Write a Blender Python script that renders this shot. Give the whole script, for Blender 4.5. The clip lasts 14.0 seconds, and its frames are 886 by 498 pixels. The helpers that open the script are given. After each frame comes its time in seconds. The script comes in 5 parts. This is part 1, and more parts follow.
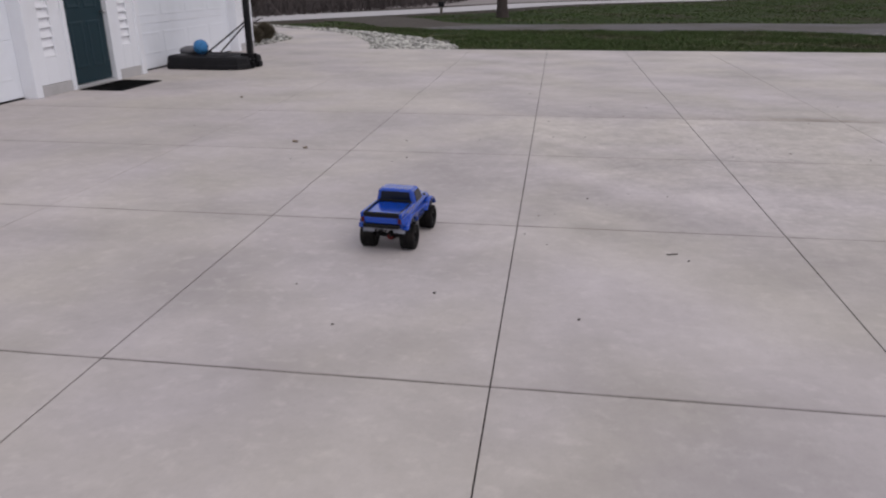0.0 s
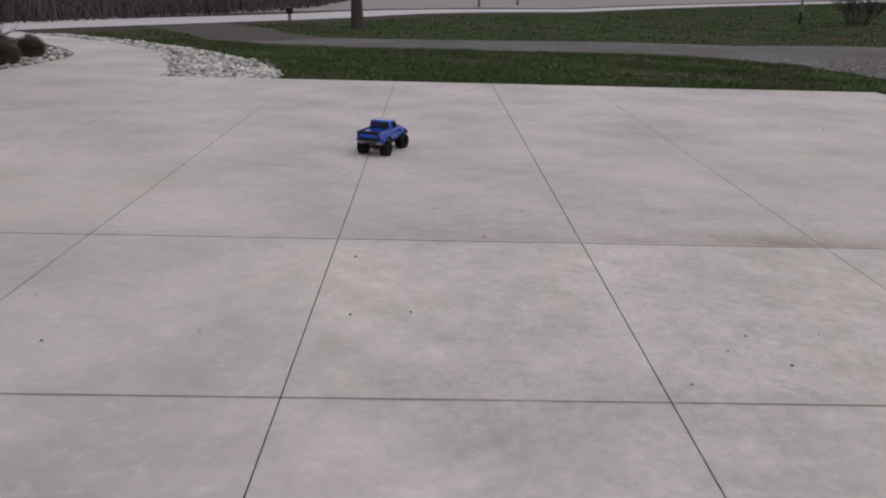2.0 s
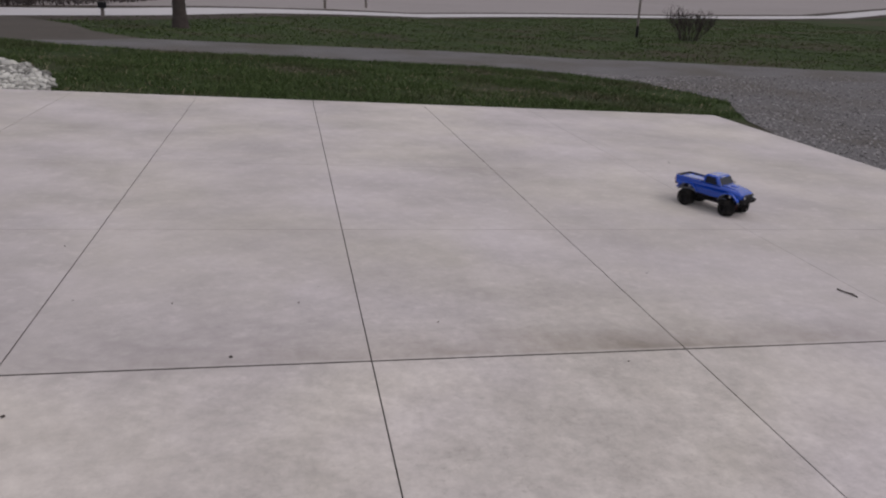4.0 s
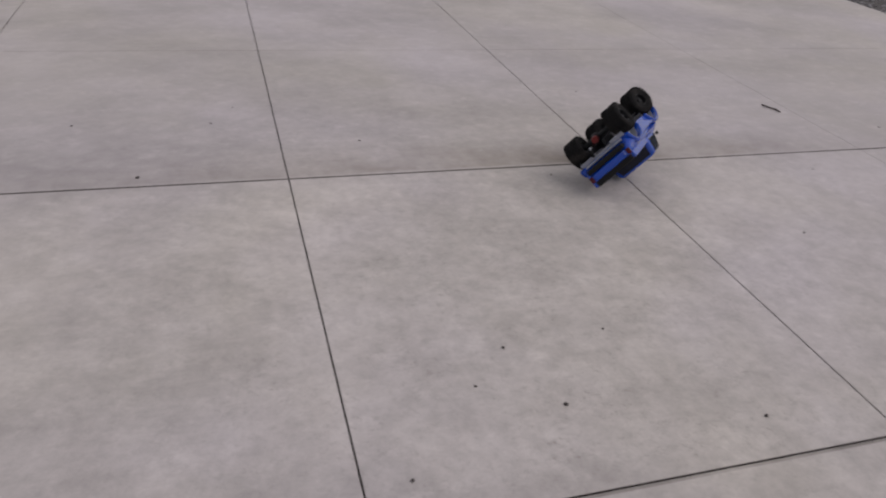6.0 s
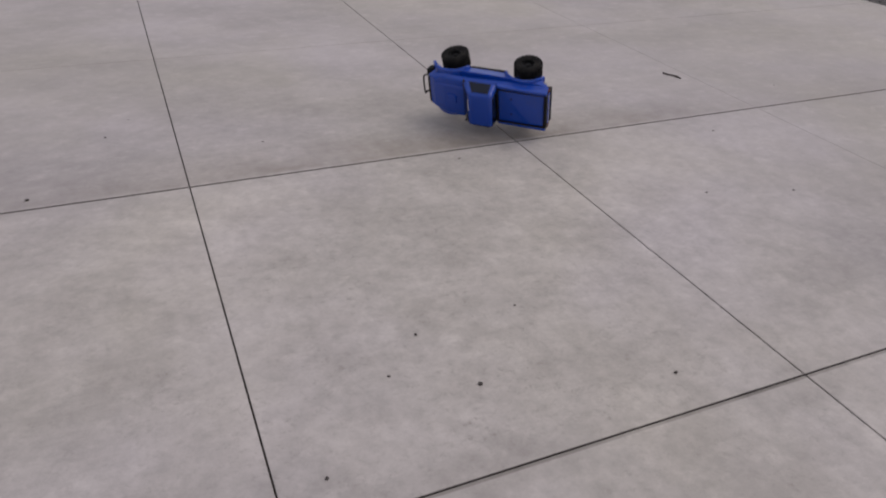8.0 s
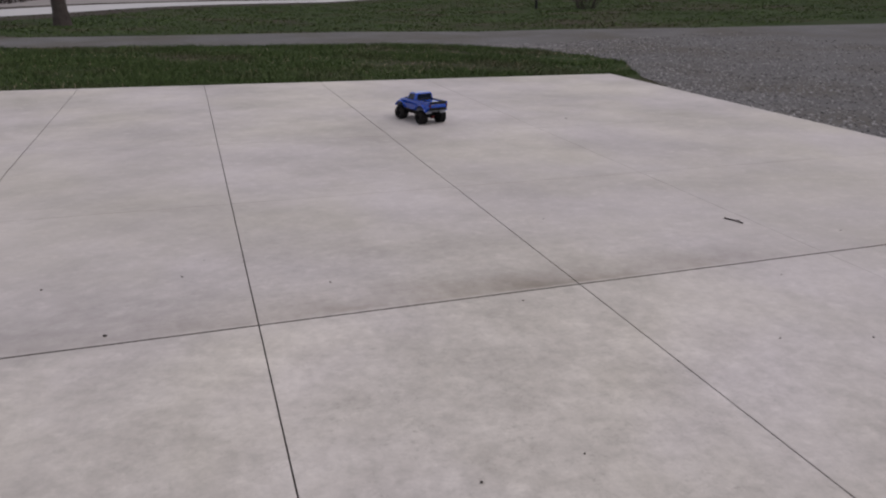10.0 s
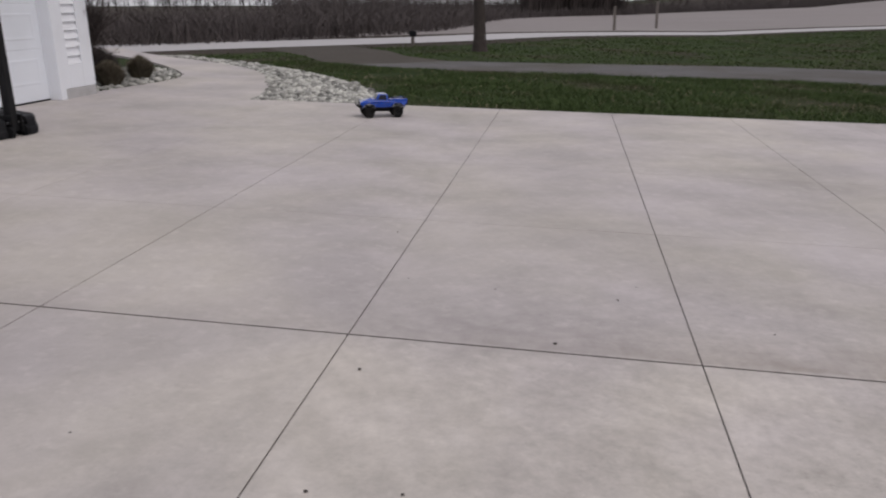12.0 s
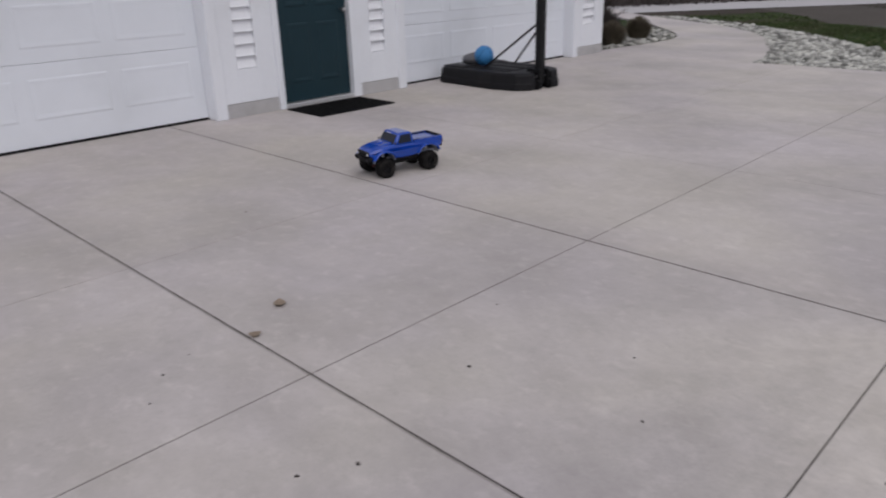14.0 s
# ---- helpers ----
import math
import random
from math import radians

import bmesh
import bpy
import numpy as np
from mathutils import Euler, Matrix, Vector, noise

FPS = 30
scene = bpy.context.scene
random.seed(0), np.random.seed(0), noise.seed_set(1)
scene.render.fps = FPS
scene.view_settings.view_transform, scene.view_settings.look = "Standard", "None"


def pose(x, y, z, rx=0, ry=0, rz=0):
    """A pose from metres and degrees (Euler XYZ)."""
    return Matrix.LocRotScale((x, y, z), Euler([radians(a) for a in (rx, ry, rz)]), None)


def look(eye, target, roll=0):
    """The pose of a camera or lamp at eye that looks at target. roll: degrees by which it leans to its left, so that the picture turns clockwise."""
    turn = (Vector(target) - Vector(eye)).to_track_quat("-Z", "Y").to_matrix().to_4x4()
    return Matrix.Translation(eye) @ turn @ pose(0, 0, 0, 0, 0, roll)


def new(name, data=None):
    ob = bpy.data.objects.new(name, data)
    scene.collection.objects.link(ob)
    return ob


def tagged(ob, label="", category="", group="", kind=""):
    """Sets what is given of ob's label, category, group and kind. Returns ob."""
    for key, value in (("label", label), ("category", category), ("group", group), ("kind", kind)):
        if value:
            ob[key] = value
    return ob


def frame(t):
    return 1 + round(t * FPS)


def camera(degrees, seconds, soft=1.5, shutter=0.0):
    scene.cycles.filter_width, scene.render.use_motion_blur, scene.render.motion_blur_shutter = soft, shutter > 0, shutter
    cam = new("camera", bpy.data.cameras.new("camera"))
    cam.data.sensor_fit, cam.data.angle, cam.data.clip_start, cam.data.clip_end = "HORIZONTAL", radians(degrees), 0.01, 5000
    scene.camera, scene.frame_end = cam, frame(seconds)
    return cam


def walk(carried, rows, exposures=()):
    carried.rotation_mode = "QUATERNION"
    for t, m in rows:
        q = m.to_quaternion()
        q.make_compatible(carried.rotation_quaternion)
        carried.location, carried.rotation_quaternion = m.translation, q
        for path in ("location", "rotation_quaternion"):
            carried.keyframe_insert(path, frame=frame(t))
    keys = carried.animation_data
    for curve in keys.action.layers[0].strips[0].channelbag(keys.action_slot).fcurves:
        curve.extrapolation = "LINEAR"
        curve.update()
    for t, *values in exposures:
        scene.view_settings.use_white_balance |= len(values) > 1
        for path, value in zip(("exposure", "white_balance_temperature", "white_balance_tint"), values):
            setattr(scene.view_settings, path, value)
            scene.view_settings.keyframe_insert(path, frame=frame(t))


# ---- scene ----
WALK = [
    (0, look((0.179, -7.734, 1.389), (-0.388, -4.034, -0.021), -0.36)),
    (0.5, look((0.172, -6.721, 1.379), (-0.018, -3.020, -0.125), 2.76)),
    (1, look((0.282, -5.827, 1.466), (0.256, -2.146, -0.099), 1.76)),
    (1.5, look((0.411, -4.974, 1.489), (0.428, -1.260, 0.004), -0.66)),
    (2, look((0.555, -4.227, 1.519), (0.641, -0.480, 0.123), 1.50)),
    (2.5, look((0.771, -3.597, 1.544), (1.002, 0.169, 0.215), 3.40)),
    (3, look((1.029, -3.108, 1.574), (1.706, 0.599, 0.233), 3.43)),
    (3.2, look((1.152, -2.972, 1.585), (2.011, 0.723, 0.314), 4.12)),
    (5.3, look((1.144, -2.782, 1.472), (1.753, 0.688, -0.423), 2.12)),
    (5.4, look((1.149, -2.785, 1.460), (1.641, 0.674, -0.488), 2.20)),
    (5.5, look((1.153, -2.787, 1.448), (1.645, 0.658, -0.524), 2.29)),
    (5.6, look((1.174, -2.796, 1.442), (1.719, 0.622, -0.563), 2.93)),
    (5.7, look((1.196, -2.805, 1.437), (1.840, 0.575, -0.603), 3.57)),
    (5.8, look((1.218, -2.814, 1.431), (2.019, 0.511, -0.644), 4.21)),
    (6, look((1.261, -2.832, 1.419), (2.377, 0.388, -0.675), 5.49)),
    (6.2, look((1.299, -2.843, 1.412), (2.662, 0.291, -0.665), 5.27)),
    (6.3, look((1.318, -2.849, 1.409), (2.745, 0.240, -0.693), 5.16)),
    (6.4, look((1.337, -2.855, 1.406), (2.678, 0.262, -0.712), 5.06)),
    (6.5, look((1.356, -2.861, 1.403), (2.858, 0.196, -0.695), 4.95)),
    (6.6, look((1.361, -2.862, 1.403), (2.935, 0.155, -0.701), 4.49)),
    (6.7, look((1.367, -2.863, 1.403), (2.850, 0.189, -0.716), 4.04)),
    (6.8, look((1.372, -2.864, 1.402), (3.001, 0.113, -0.715), 3.58)),
    (6.9, look((1.377, -2.865, 1.402), (2.952, 0.148, -0.705), 3.12)),
    (7, look((1.382, -2.866, 1.402), (3.026, 0.122, -0.689), 2.67)),
    (7.2, look((1.382, -2.866, 1.402), (2.956, 0.163, -0.684), 2.67)),
    (9.3, look((1.369, -2.849, 1.382), (2.707, 0.281, -0.718), 2.16)),
    (9.5, look((1.361, -2.821, 1.423), (2.712, 0.463, -0.418), 0.85)),
    (10, look((1.342, -2.857, 1.398), (2.575, 0.678, -0.012), 1.01)),
    (10.5, look((1.299, -2.859, 1.412), (2.364, 0.753, 0.065), 1.47)),
    (11, look((1.223, -2.842, 1.416), (1.959, 0.868, 0.114), 1.08)),
    (11.5, look((1.056, -2.812, 1.405), (1.106, 0.965, 0.086), 0.47)),
    (12, look((0.879, -2.815, 1.405), (0.271, 0.921, 0.111), 0.96)),
    (12.5, look((0.723, -2.837, 1.391), (-0.453, 0.747, 0.061), 0.44)),
    (13, look((0.633, -2.923, 1.405), (-0.942, 0.491, 0.038), 0.82)),
    (13.5, look((0.554, -2.964, 1.383), (-1.314, 0.267, -0.057), 0.55)),
    (14, look((0.465, -3.112, 1.396), (-2.153, -0.467, -0.070), -1.56)),
]
cam = camera(63.0, 14.0, soft=2.1, shutter=0.15)
walk(cam, WALK, exposures=[(0, -0.20, 6400, 16), (1, -0.27, 6400, 16), (3.2, -0.20, 6450, 16), (5.3, -0.40, 6480, 16), (7.2, -0.42, 6480, 16), (9.3, -0.36, 6440, 15), (10.2, -0.22, 6470, 15), (12, -0.20, 6540, 14), (14, -0.26, 6310, 13.5)])

# ---- world and sun: an overcast afternoon ----
SUN_EL, SUN_ROT = radians(56), radians(118)
world = bpy.data.worlds.new("overcast_sky")
scene.world = world
world.use_nodes = True
wn = world.node_tree.nodes
sky = wn.new("ShaderNodeTexSky")
sky.sky_type, sky.sun_disc, sky.sun_elevation, sky.sun_rotation = "NISHITA", False, SUN_EL, SUN_ROT
sky.air_density, sky.dust_density, sky.ozone_density = 1.0, 6.0, 1.0
# cloud cover evens out the blue of the clear sky
grey = wn.new("ShaderNodeMixRGB")
grey.inputs[0].default_value = 0.82
grey.inputs[2].default_value = (7.6, 7.7, 8.1, 1)
world.node_tree.links.new(sky.outputs[0], grey.inputs[1])
world.node_tree.links.new(grey.outputs[0], wn["Background"].inputs[0])
wn["Background"].inputs[1].default_value = 0.1
sun_data = bpy.data.lights.new("sun", "SUN")
sun_data.energy, sun_data.angle, sun_data.color = 0.85, radians(50), (1.0, 0.97, 0.93)
sun = new("sun", sun_data)
sun.matrix_world = look((18, -9.5, 30), (0, 0, 0))


# ---- materials ----
def mat(name, color, rough=0.6, metal=0.0, scale=8.0, vary=0.15, bump=0.2, fine=None, spec=0.5, random=0.0, coat=0.0, dirt=None):
    """A surface with two scales of variation, fine relief and, where asked, dirt blotches."""
    m = bpy.data.materials.new(name)
    m.use_nodes = True
    n, l = m.node_tree.nodes, m.node_tree.links
    b = n["Principled BSDF"]
    b.inputs["Roughness"].default_value, b.inputs["Metallic"].default_value = rough, metal
    b.inputs["Specular IOR Level"].default_value = spec
    b.inputs["Coat Weight"].default_value, b.inputs["Coat Roughness"].default_value = coat, 0.08
    tc = n.new("ShaderNodeTexCoord")
    big, small = n.new("ShaderNodeTexNoise"), n.new("ShaderNodeTexNoise")
    big.inputs["Scale"].default_value, big.inputs["Detail"].default_value = scale, 4
    small.inputs["Scale"].default_value, small.inputs["Detail"].default_value = fine or scale * 12, 6
    add = n.new("ShaderNodeMath")
    add.operation = "MULTIPLY_ADD"
    add.inputs[1].default_value = 0.5
    l.new(tc.outputs["Object"], big.inputs["Vector"])
    l.new(tc.outputs["Object"], small.inputs["Vector"])
    half = n.new("ShaderNodeMath")
    half.operation = "MULTIPLY"
    half.inputs[1].default_value = 0.5
    l.new(small.outputs[0], half.inputs[0])
    l.new(big.outputs[0], add.inputs[0])
    l.new(half.outputs[0], add.inputs[2])
    value = add.outputs[0]
    if random:
        info = n.new("ShaderNodeObjectInfo")
        geo = n.new("ShaderNodeNewGeometry")
        both = n.new("ShaderNodeMath")
        both.operation = "ADD"
        l.new(info.outputs["Random"], both.inputs[0])
        l.new(geo.outputs["Random Per Island"], both.inputs[1])
        frac = n.new("ShaderNodeMath")
        frac.operation = "FRACT"
        l.new(both.outputs[0], frac.inputs[0])
        mix = n.new("ShaderNodeMix")
        mix.inputs[0].default_value = random
        l.new(value, mix.inputs[2])
        l.new(frac.outputs[0], mix.inputs[3])
        value = mix.outputs[0]
    ramp = n.new("ShaderNodeValToRGB")
    lo, hi = 0.5 - 0.28, 0.5 + 0.28
    if random:
        lo, hi = 0.1, 0.9
    ramp.color_ramp.elements[0].position, ramp.color_ramp.elements[1].position = lo, hi
    ramp.color_ramp.elements[0].color = (*[max(c * (1 - vary), 0) for c in color], 1)
    ramp.color_ramp.elements[1].color = (*[min(c * (1 + vary), 1) for c in color], 1)
    l.new(value, ramp.inputs[0])
    out = ramp.outputs[0]
    if dirt:
        dcol, dscale, dlo, dhi, amount = dirt
        dn = n.new("ShaderNodeTexNoise")
        dn.inputs["Scale"].default_value, dn.inputs["Detail"].default_value = dscale, 7
        l.new(tc.outputs["Object"], dn.inputs["Vector"])
        mr = n.new("ShaderNodeMapRange")
        mr.inputs[1].default_value, mr.inputs[2].default_value, mr.inputs[4].default_value = dlo, dhi, amount
        l.new(dn.outputs[0], mr.inputs[0])
        mx = n.new("ShaderNodeMix")
        mx.data_type = "RGBA"
        l.new(mr.outputs[0], mx.inputs[0])
        l.new(out, mx.inputs[6])
        mx.inputs[7].default_value = (*dcol, 1)
        out = mx.outputs[2]
    l.new(out, b.inputs["Base Color"])
    if bump:
        bp = n.new("ShaderNodeBump")
        bp.inputs["Strength"].default_value, bp.inputs["Distance"].default_value = bump, 0.01
        l.new(small.outputs[0], bp.inputs["Height"])
        l.new(bp.outputs[0], b.inputs["Normal"])
    return m


M = {}
M["joint"] = mat("joint_dirt", (0.026, 0.022, 0.020), 0.95, scale=3.5, vary=0.7, spec=0.1)
M["foundation"] = mat("foundation_concrete", (0.46, 0.45, 0.45), 0.9, scale=5, vary=0.12, bump=0.3, dirt=((0.25, 0.24, 0.22), 3, 0.5, 0.75, 0.5))
M["white"] = mat("white_painted_trim", (0.82, 0.84, 0.88), 0.5, scale=2.5, vary=0.03, bump=0.03, dirt=((0.62, 0.62, 0.62), 1.5, 0.55, 0.85, 0.35))
M["siding"] = mat("white_vinyl_siding", (0.82, 0.83, 0.86), 0.45, scale=3, vary=0.03, bump=0.05)
M["garage_door"] = mat("white_steel_door", (0.80, 0.83, 0.88), 0.42, scale=6, vary=0.025, bump=0.05, fine=180, dirt=((0.58, 0.60, 0.62), 1.2, 0.5, 0.85, 0.4))
M["teal_door"] = mat("dark_teal_door", (0.012, 0.034, 0.045), 0.4, scale=3, vary=0.12, bump=0.05, spec=0.25)
M["rubber"] = mat("black_rubber", (0.008, 0.008, 0.009), 0.85, scale=20, vary=0.3, bump=0.3, spec=0.2)
M["seal"] = mat("black_door_seal", (0.008, 0.008, 0.009), 0.8, scale=20, vary=0.3, spec=0.2)
M["mat"] = mat("black_coir_mat", (0.008, 0.008, 0.0085), 0.98, scale=40, vary=0.5, bump=1.0, fine=400, spec=0.1)
M["metal"] = mat("brushed_metal", (0.45, 0.45, 0.46), 0.35, 1.0, scale=20)
M["aluminium"] = mat("weathered_aluminium", (0.62, 0.62, 0.63), 0.45, 0.7, scale=12, vary=0.12)
M["black_plastic"] = mat("black_moulded_plastic", (0.011, 0.011, 0.013), 0.6, scale=6, vary=0.25, bump=0.15, spec=0.2, dirt=((0.05, 0.047, 0.045), 4, 0.55, 0.8, 0.3))
M["black_steel"] = mat("black_powder_coated_steel", (0.008, 0.008, 0.009), 0.45, scale=10, vary=0.2, bump=0.05, spec=0.25)
M["ball"] = mat("blue_ball_rubber", (0.035, 0.20, 0.46), 0.6, scale=12, vary=0.12, bump=0.3, fine=300)
M["grey_plastic"] = mat("grey_plastic_cap", (0.12, 0.12, 0.13), 0.6, scale=8)
M["stone"] = mat("river_stone", (0.37, 0.365, 0.335), 0.8, scale=10, vary=0.65, bump=0.3, random=0.8, spec=0.3)
M["gravel"] = mat("grey_gravel", (0.118, 0.113, 0.114), 0.95, scale=1.2, vary=0.3, bump=0.8, fine=45, spec=0.2, dirt=((0.085, 0.075, 0.062), 0.5, 0.42, 0.68, 0.75))
M["gravel_chip"] = mat("gravel_chip", (0.22, 0.21, 0.21), 0.9, scale=10, vary=0.6, random=0.8)
M["ground"] = mat("lawn_soil", (0.028, 0.042, 0.013), 0.98, scale=0.35, vary=0.5, bump=0.9, fine=14, spec=0.1, dirt=((0.050, 0.040, 0.028), 0.25, 0.48, 0.64, 0.8))
M["grass"] = mat("grass_blades", (0.056, 0.084, 0.028), 0.85, scale=0.35, vary=0.55, random=0.4, bump=0, spec=0.2, dirt=((0.085, 0.070, 0.050), 0.5, 0.52, 0.70, 0.7))
M["dry_grass"] = mat("dry_grass_blades", (0.33, 0.27, 0.19), 0.9, scale=3, vary=0.4, random=0.6, bump=0, spec=0.2)
M["field"] = mat("bare_field", (0.23, 0.205, 0.20), 0.98, scale=0.06, vary=0.16, bump=0.5, fine=1.5)
M["road"] = mat("pale_road", (0.43, 0.415, 0.42), 0.9, scale=0.5, vary=0.1, bump=0.2, fine=30)
M["dirt"] = mat("bare_dirt", (0.070, 0.061, 0.052), 0.98, scale=0.6, vary=0.25, bump=0.8, fine=30, spec=0.2)
M["bark"] = mat("tree_bark", (0.060, 0.050, 0.046), 0.95, scale=6, vary=0.4, bump=1.0, fine=40, spec=0.1)
M["twig"] = mat("bare_twigs", (0.055, 0.046, 0.044), 0.95, scale=6, vary=0.4, random=0.5, spec=0.1)
M["weed"] = mat("dead_weeds", (0.088, 0.076, 0.074), 0.95, scale=0.3, vary=0.28, random=0.35, bump=0, spec=0.1)
M["clump"] = mat("dull_dry_blades", (0.165, 0.143, 0.108), 0.9, scale=4, vary=0.5, random=0.6, bump=0, spec=0.15)
M["edge_soil"] = mat("dark_edge_soil", (0.022, 0.019, 0.014), 0.98, scale=3, vary=0.4, bump=0.8, fine=40, spec=0.1)
# brown wild ground; on the verge this dark colour stands for shaded weeds
M["verge"] = mat("verge_shade_and_wild_ground", (0.050, 0.041, 0.034), 0.98, scale=0.4, vary=0.4, bump=0.8, fine=12, spec=0.1)
M["wood_post"] = mat("weathered_post", (0.16, 0.14, 0.125), 0.9, scale=6, vary=0.3, bump=0.6)
M["leaf"] = mat("withered_leaf", (0.24, 0.19, 0.145), 0.9, scale=30, vary=0.3, spec=0.2)
M["speck"] = mat("dark_debris", (0.07, 0.06, 0.055), 0.95, scale=30, vary=0.4)
# the toy truck
M["blue"] = mat("blue_lexan_paint", (0.002, 0.050, 0.365), 0.20, scale=6, vary=0.10, bump=0.0, spec=0.2, coat=0.85, dirt=((0.03, 0.06, 0.16), 14, 0.58, 0.8, 0.4))
M["tint"] = mat("tinted_window", (0.006, 0.010, 0.022), 0.12, scale=6, vary=0.1, bump=0.0, spec=0.3)
M["black"] = mat("satin_black_plastic", (0.007, 0.007, 0.008), 0.5, scale=15, vary=0.25, bump=0.1, spec=0.2)
M["tyre"] = mat("tyre_rubber", (0.011, 0.0105, 0.0105), 0.9, scale=30, vary=0.4, bump=0.3, spec=0.15, dirt=((0.060, 0.052, 0.046), 18, 0.48, 0.75, 0.5))
M["rim"] = mat("black_beadlock_rim", (0.012, 0.012, 0.013), 0.4, 0.2, scale=20, spec=0.2)
M["inner"] = mat("grey_inner_fender", (0.29, 0.30, 0.34), 0.35, scale=15, vary=0.25, spec=0.3)
M["lamp"] = mat("clear_lamp_lens", (0.62, 0.64, 0.68), 0.12, scale=20, vary=0.1, bump=0, coat=0.5)
M["red_lens"] = mat("red_lamp_lens", (0.06, 0.006, 0.012), 0.2, scale=20, vary=0.1, bump=0, spec=0.3)
M["red_metal"] = mat("red_anodised_cover", (0.16, 0.02, 0.018), 0.35, 0.3, scale=20, vary=0.1, bump=0, spec=0.3)
M["silver"] = mat("silver_shock", (0.55, 0.55, 0.57), 0.35, 0.9, scale=20, vary=0.1, bump=0)


def concrete():
    """Broom-finished slab: pale warm grey with broad weathering, pores, and a dirt drift along the joint at y = 0."""
    m = bpy.data.materials.new("driveway_concrete")
    m.use_nodes = True
    n, l = m.node_tree.nodes, m.node_tree.links
    b = n["Principled BSDF"]
    b.inputs["Roughness"].default_value = 0.85
    geo = n.new("ShaderNodeNewGeometry")

    def noise_at(scale, detail, rough=0.55, stretch=None):
        t = n.new("ShaderNodeTexNoise")
        t.inputs["Scale"].default_value, t.inputs["Detail"].default_value, t.inputs["Roughness"].default_value = scale, detail, rough
        if stretch:
            mp = n.new("ShaderNodeMapping")
            mp.inputs["Scale"].default_value = stretch
            l.new(geo.outputs["Position"], mp.inputs[0])
            l.new(mp.outputs[0], t.inputs["Vector"])
        else:
            l.new(geo.outputs["Position"], t.inputs["Vector"])
        return t.outputs[0]

    def ranged(v, a, c, lo, hi):
        r = n.new("ShaderNodeMapRange")
        for i, x in enumerate((a, c, lo, hi)):
            r.inputs[i + 1].default_value = x
        l.new(v, r.inputs[0])
        return r.outputs[0]

    def blend(fac, a, c):
        x = n.new("ShaderNodeMix")
        x.data_type = "RGBA"
        l.new(fac, x.inputs[0])
        for k, v in ((6, a), (7, c)):
            if isinstance(v, tuple):
                x.inputs[k].default_value = (*v, 1)
            else:
                l.new(v, x.inputs[k])
        return x.outputs[2]

    def times(a, c):
        x = n.new("ShaderNodeMath")
        x.operation = "MULTIPLY"
        l.new(a, x.inputs[0])
        l.new(c, x.inputs[1])
        return x.outputs[0]

    col = blend(ranged(noise_at(0.45, 5), 0.3, 0.7, 0, 1), (0.395, 0.365, 0.345), (0.53, 0.49, 0.465))
    col = blend(ranged(noise_at(1.6, 7, 0.62), 0.48, 0.71, 0, 0.68), col, (0.343, 0.313, 0.290))
    col = blend(ranged(noise_at(1.1, 4, 0.5, (0.9, 1.5, 1)), 0.48, 0.72, 0, 0.6), col, (0.575, 0.530, 0.495))
    col = blend(ranged(noise_at(70, 5, 0.7), 0.52, 0.8, 0, 0.5), col, (0.34, 0.31, 0.285))
    col = blend(ranged(noise_at(260, 2, 0.6), 0.66, 0.76, 0, 0.6), col, (0.26, 0.235, 0.215))
    col = blend(ranged(noise_at(0.9, 5, 0.6), 0.38, 0.62, 0, 0.4), col, (0.470, 0.432, 0.432))
    col = blend(ranged(noise_at(0.75, 5, 0.6, (1.3, 0.9, 1)), 0.52, 0.7, 0, 0.4), col, (0.50, 0.46, 0.405))
    # mottling a hand wide, and the grain of the worn paste
    col = blend(ranged(noise_at(5.5, 8, 0.68), 0.40, 0.66, 0, 0.42), col, (0.385, 0.352, 0.330))
    col = blend(ranged(noise_at(9.0, 6, 0.70, (1.0, 1.25, 1)), 0.53, 0.70, 0, 0.55), col, (0.580, 0.538, 0.510))
    col = blend(ranged(noise_at(24, 6, 0.75), 0.50, 0.70, 0, 0.32), col, (0.345, 0.313, 0.292))
    # each panel was poured a little lighter or darker
    tone = n.new("ShaderNodeObjectInfo")
    col = blend(ranged(tone.outputs["Random"], 0.0, 1.0, 0.0, 0.22), col, (0.405, 0.372, 0.350))
    # the drift of dirt on the far side of the joint at y = 0, from x = 1.7 to 4
    sep = n.new("ShaderNodeSeparateXYZ")
    l.new(geo.outputs["Position"], sep.inputs[0])
    band = times(ranged(sep.outputs[1], 0.0, 0.03, 0, 1), ranged(sep.outputs[1], 0.05, 0.34, 1, 0))
    stretch = times(ranged(sep.outputs[0], 0.3, 2.6, 0.15, 1), ranged(sep.outputs[0], 3.2, 4.6, 1, 0.2))
    drift = times(times(band, stretch), ranged(noise_at(3.0, 5), 0.35, 0.65, 0.3, 0.9))
    col = blend(drift, col, (0.25, 0.215, 0.185))
    # grime washed into the sawn joints, patchy along their length
    def near_joint(v, spacing, offset, half):
        a = n.new("ShaderNodeMath")
        a.operation = "MULTIPLY_ADD"
        a.inputs[1].default_value, a.inputs[2].default_value = 1 / spacing, offset + 0.5
        l.new(v, a.inputs[0])
        f = n.new("ShaderNodeMath")
        f.operation = "FRACT"
        l.new(a.outputs[0], f.inputs[0])
        c = n.new("ShaderNodeMath")
        c.operation = "SUBTRACT"
        c.inputs[1].default_value = 0.5
        l.new(f.outputs[0], c.inputs[0])
        d = n.new("ShaderNodeMath")
        d.operation = "ABSOLUTE"
        l.new(c.outputs[0], d.inputs[0])
        return ranged(d.outputs[0], 0.35 * half / spacing, half / spacing, 1, 0)

